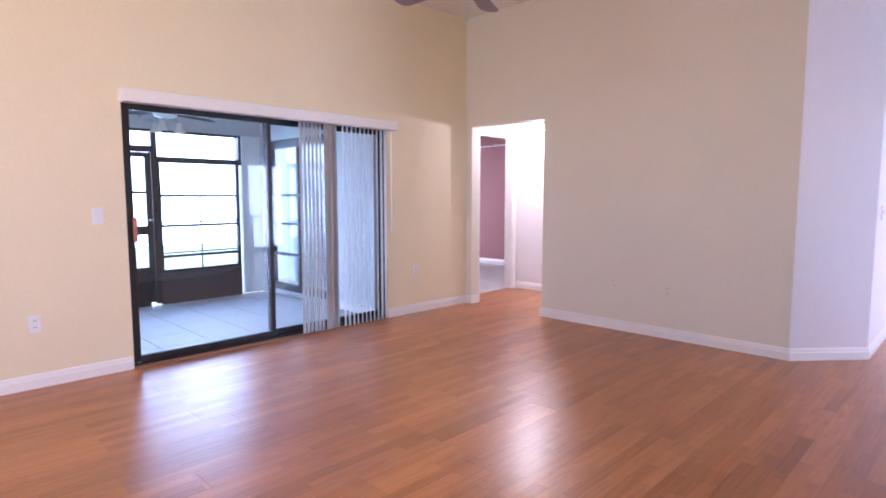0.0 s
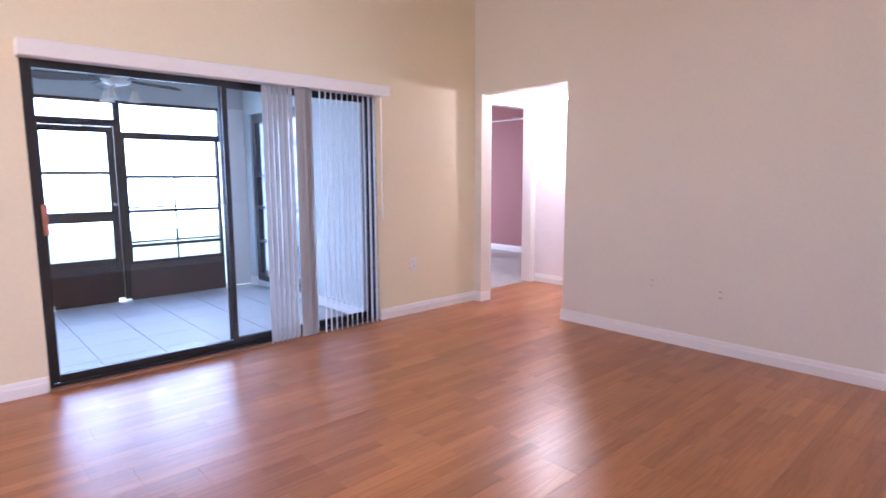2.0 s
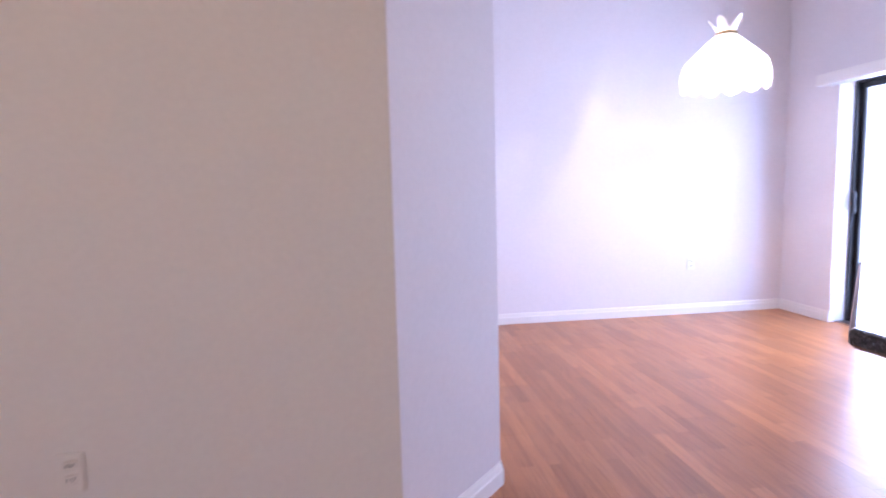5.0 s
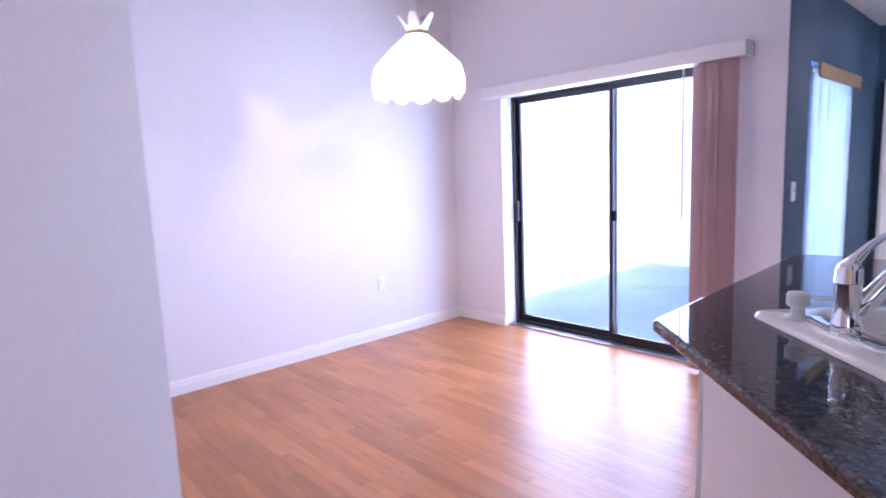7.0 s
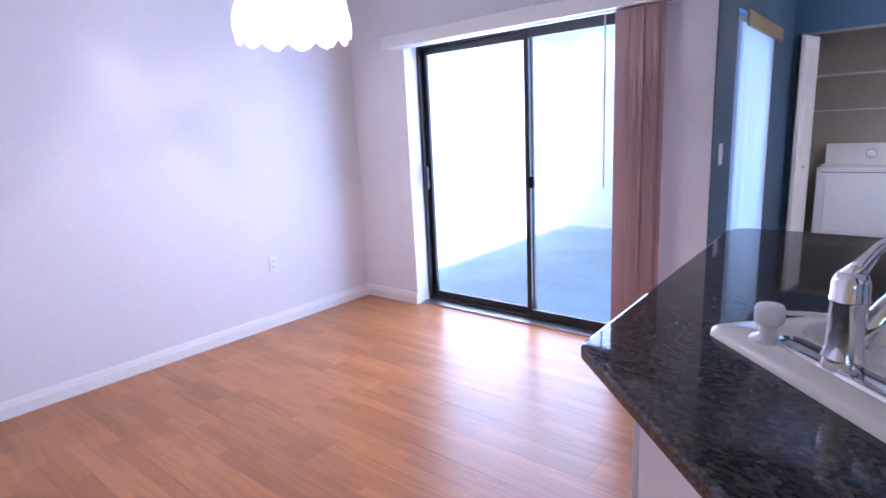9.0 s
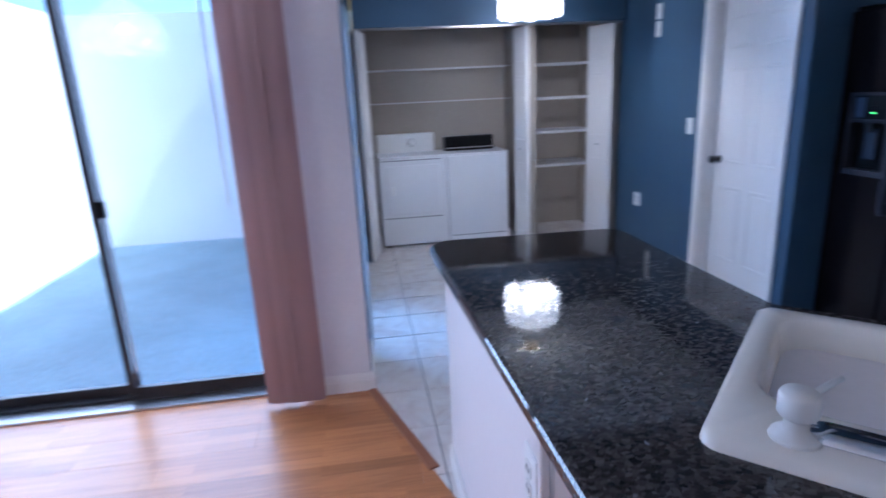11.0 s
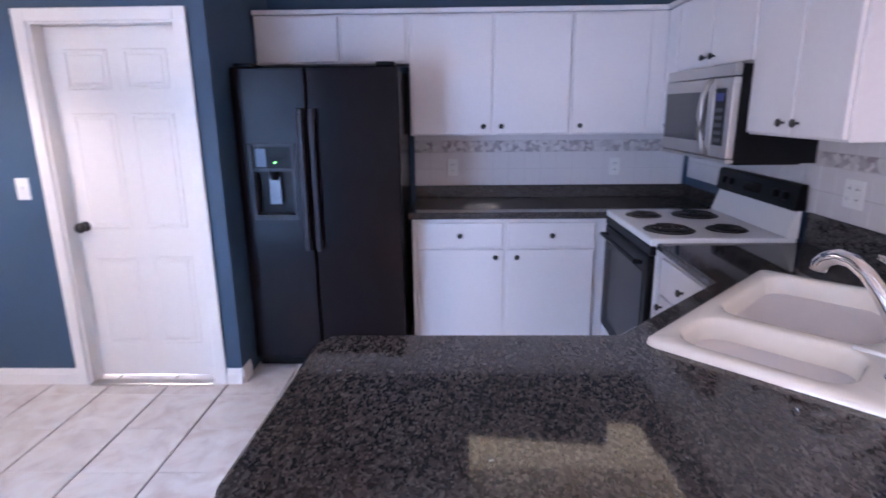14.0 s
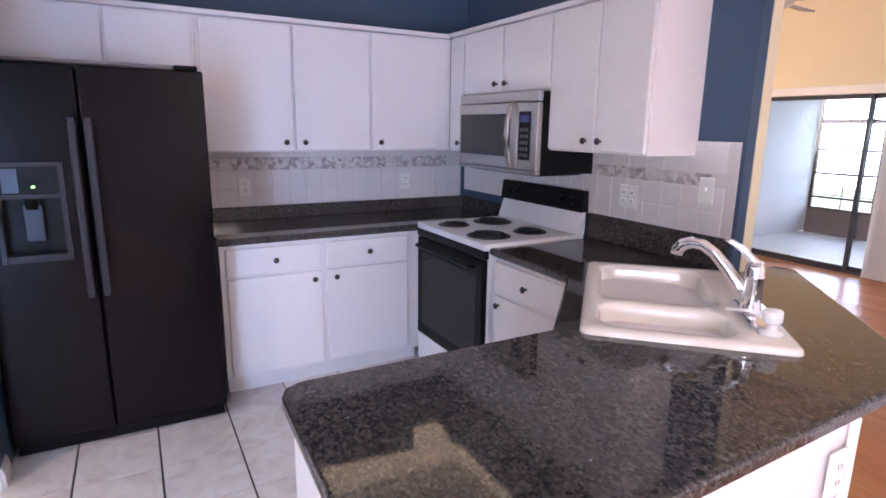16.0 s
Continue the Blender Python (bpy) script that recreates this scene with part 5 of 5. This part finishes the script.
def pendant(label, at, r, top, ceiling, lobes, drum=False):
    """at: the middle of the lower rim; top: height of the collar above it."""
    p = thing("pendant_lamp", label, "pendant lamp", at=at)
    part("skirt", scalloped(r * 0.97, 0.03, 0.145, 0.004 if drum else 0.015, lobes, 0.018 if drum else 0.045), SKIRT, p, "lit scalloped glass skirt", True)
    sides = [(r * 0.97, 0.145), (r * 0.97, 0.22), (r * 0.90, 0.265), (r * 0.24, top - 0.005)] if drum else [(r * 0.97, 0.145), (r * 0.93, 0.17), (r * 0.62, 0.25), (r * 0.24, top - 0.005)]
    part("shade", lathe(sides, seg=48), SHADE, p, "lit white glass shade", True)
    part("collar", lathe([(r * 0.235, top - 0.02), (r * 0.255, top - 0.015), (r * 0.255, top + 0.01), (r * 0.235, top + 0.015)], seg=32), BRASS, p, "pale metal collar", True)
    cr = bmesh.new()
    seg, lo, hi = 40, [], []
    for k in range(seg):
        a = 2 * math.pi * k / seg
        up = abs(math.cos(a * 2.5)) ** 1.5
        lo.append(cr.verts.new((r * 0.2 * math.cos(a), r * 0.2 * math.sin(a), top + 0.01)))
        hi.append(cr.verts.new((r * (0.22 + 0.2 * up) * math.cos(a), r * (0.22 + 0.2 * up) * math.sin(a), top + 0.03 + 0.075 * up)))
    bridge(cr, lo, hi)
    part("crown", cr, PORCELAIN, p, "white glass petal crown", True)
    part("cord", cyl((0, 0, top), (0, 0, ceiling - at[2]), 0.004, seg=8), WHITE_PLASTIC, p)
    part("canopy", lathe([(0.001, ceiling - at[2] - 0.03), (0.05, ceiling - at[2] - 0.03), (0.06, ceiling - at[2])], seg=24), BRASS, p)
    return p


pendant("white scalloped glass pendant lamp, lit, over the dining area", (2.03, 6.80, 1.82), 0.262, 0.345, H1, 12)
pendant("white drum-shaped glass pendant lamp, lit, over the breakfast nook", (4.95, 4.01, 1.91), 0.222, 0.30, H2, 10, True)
hl = thing("ceiling_light", "white semi-flush hallway ceiling light, lit", "ceiling light", at=(-3.24, 5.80, 2.44))
part("canopy", lathe([(0.001, 0), (0.07, 0), (0.06, -0.03), (0.001, -0.035)], seg=28), TRIM, hl, smooth=True)
part("stem", cyl((0, 0, -0.40), (0, 0, -0.03), 0.008, seg=10), BRASS, hl)
part("shade", lathe([(0.05, -0.30), (0.09, -0.33), (0.115, -0.37), (0.12, -0.40)], seg=32), SHADE, hl, "lit frosted glass shade", True)
bn = thing("waste_bin", "dark blue plastic waste bin on the bedroom carpet", "bin", at=(-6.15, 7.42, -0.004))
part("body", lathe([(0.001, 0), (0.12, 0), (0.125, 0.01), (0.155, 0.36), (0.150, 0.36), (0.118, 0.02), (0.001, 0.015)], seg=28), mat("navy_plastic", (0.06, 0.05, 0.09), 0.4), bn, smooth=True)
part("rim", lathe([(0.150, 0.352), (0.162, 0.352), (0.162, 0.366), (0.150, 0.366)], seg=28), mat("navy_rim", (0.04, 0.045, 0.08), 0.4), bn, smooth=True)


# ---------------------------------------------------------------- wall tiles, floor tiles and boards
def pieces(name, parent, material, spots, me):
    for p in spots:
        o = new(name, me)
        o.parent = parent
        o.location = p
    return me


def piece_mesh(name, sx, sy, sz, material, bev):
    bm = bmesh.new()
    z = [(0, 0, 0), (0, 0, sz - bev), (bev, bev, sz)]
    rows = [ring(bm, rect(a, sx - a, b, sy - b), h) for a, b, h in z]
    bridge(bm, rows[0], rows[1]), bridge(bm, rows[1], rows[2])
    bm.faces.new(rows[2])
    bmesh.ops.recalc_face_normals(bm, faces=bm.faces)
    me = bpy.data.meshes.new(name)
    bm.to_mesh(me)
    bm.free()
    me.materials.append(material)
    return me


def splash(name, label, at, rz, length, rows, heights, border):
    """Tiles standing on a wall: local x along it, local -z into the wall after turning."""
    back = structure(name, box(0, length, -0.004, 0, 0, sum(heights)), WALL_GROUT, label, "splashback")
    back.matrix_basis = pose(*at, 0, 0, rz)
    z = 0
    for r, h in enumerate(heights):
        w = 0.19 if r == border else 0.108
        me = piece_mesh("tile", w - 0.003, h - 0.003, 0.003, BORDER if r == border else WALL_TILE, 0.0012)
        n = int(length / w)
        for k in range(n + 1):
            x0 = k * w
            if x0 + w > length + 0.002:
                break
            o = new("tile", me)
            o.parent = back
            o.matrix_basis = pose(x0, -0.004, z + 0.0015, 90)
        z += h
    return back


splash("splashback", "white glazed wall tiles with a mosaic border strip", (2.735, YB + 0.004, 1.0), 180, 1.84, 3, [0.113, 0.113, 0.079, 0.05], 2)
splash("splashback", "white glazed wall tiles with a mosaic border strip", (XR + 0.004, 1.90, 1.05), 90, 2.21, 4, [0.108, 0.108, 0.060, 0.108, 0.03], 2)

# kitchen floor tiles on a bed of grout
bed = structure("floor_kitchen", prism([(0.8, 1.8), (6.85, 1.8), (6.85, 5.42), (3.6, 5.35), (3.475, 5.31), (2.79, 5.08), (1.35, 4.95), (0.8, 4.3)], -0.1, -0.008), GROUT, "cream marbled ceramic floor tiles with dark grout", "floor")
P, T0X, T0Y = 0.3385, 2.752, 2.664
tme = piece_mesh("tile", P - 0.009, P - 0.004, 0.008, TILE, 0.0015)


def clip(poly, a, b):
    """Keeps the part of a polygon to the right of the line a to b."""
    out = []
    side = lambda p: (b[0] - a[0]) * (p[1] - a[1]) - (b[1] - a[1]) * (p[0] - a[0])
    for i in range(len(poly)):
        p, q = poly[i], poly[(i + 1) % len(poly)]
        sp, sq = side(p), side(q)
        if sp <= 0:
            out.append(p)
        if (sp < 0 < sq) or (sq < 0 < sp):
            t = sp / (sp - sq)
            out.append((p[0] + (q[0] - p[0]) * t, p[1] + (q[1] - p[1]) * t))
    return out


LA, LB = (2.79, 5.085), (3.475, 5.315)
for i in range(-6, 13):
    for j in range(-3, 8):
        x, y = T0X + i * P + 0.003, T0Y + j * P + 0.003
        s = P - 0.006
        if x + s < 0.86 or x > 6.8 or y + s < 1.85 or y > 5.30 or (x < 2.4 and y > 4.4) or (x < 1.2 and y > 3.9):
            continue
        if x < 3.48 and y + s > 5.0 and x + s > 2.4:
            poly = clip(rect(x, x + s, y, y + s), LA, LB)
            if len(poly) > 2:
                part("tile", prism(poly, -0.008, 0), TILE, bed)
            continue
        o = new("tile", tme)
        o.parent = bed
        o.location = (x, y, -0.008)
# porch floor tiles
bed2 = structure("floor_lanai", box(-6.2, XW - 0.14, 0.65, 3.75, -0.12, -0.028), WALL_GROUT, "pale square porch floor tiles", "floor")
PT = mat("pale_porch_tile", (0.55, 0.54, 0.52), 0.55, vary=0.08)
lme = piece_mesh("tile", 0.40, 0.40, 0.008, PT, 0.002)
for i in range(6):
    for j in range(8):
        o = new("tile", lme)
        o.parent = bed2
        o.location = (-6.18 + 0.406 * i, 0.66 + 0.406 * j - 0.15, -0.028)

# laminate boards
base = structure("floor", prism([(XW - 0.14, -3), (3.6, -3), (3.6, 1.74), (0.8, 1.74), (0.8, 4.3), (1.35, 4.95), (2.79, 5.08), (3.475, 5.31), (3.62, 5.44), (3.62, 8.1), (0.05, 8.1), (0.05, 6.30), (-3.92, 6.30), (-3.92, 4.9), (XW - 0.14, 4.9)], -0.1, -0.008), WOOD, "glossy red-brown oak laminate floor boards", "floor")
BW, BL = 0.1935, 1.29
bme = piece_mesh("board", BW - 0.0006, BL - 0.0006, 0.008, WOOD, 0.0006)
rnd = random.Random(11)
rest = bmesh.new()
for i in range(-20, 20):
    x = i * BW
    off = rnd.random() * BL
    y = -3.2 + off - BL
    while y < 8.1:
        y += BL
        cx, cy = x + BW / 2, y + BL / 2
        if x < -3.95 or x > 3.55 or y > 8.02 or y + BL < -3:
            continue
        if (x + BW < -3.75 and (y + BL < 5.0 or y > 6.25)) or (x < 0.0 and y > 6.25) or (x > 0.8 and 1.8 < y and y + BL < 4.3):
            continue
        poly = rect(x, x + BW - 0.0006, max(y, -3.0), min(y + BL - 0.0006, 8.05))
        cut = False
        if x < 0.05 and y + BL > 6.2:
            poly = [(a, min(b, 6.25)) for a, b in poly]
            cut = True
        if x < -3.76:
            poly = [(a, max(4.9, min(b, 6.25))) for a, b in poly]
            cut = True
        if x + BW > 0.8 and y + BL > 1.8 and y < 5.4:
            cut = True
            if cy < 3.2:
                poly = [(a, min(b, 1.8)) for a, b in poly] if x > 0.62 else poly
            else:
                la, lb = ((0.8, 4.42), LA) if x + BW < LA[0] else (LA, LB)
                if x > 0.6:
                    poly = clip(poly, lb, la)
        if len(poly) < 3 or max(b for a, b in poly) - min(b for a, b in poly) < 0.01:
            continue
        if y + BL < -1.6 or x > 1.7 and y < 1.8:
            add_prism(rest, poly, -0.008, 0)
        elif cut or y < -3.0 or y + BL > 8.05:
            part("board", prism(poly, -0.008, 0), WOOD, base)
        else:
            o = new("board", bme)
            o.parent = base
            o.location = (x, y, -0.008)
tagged(part("boards_far", rest, WOOD, base), kind="stuff")
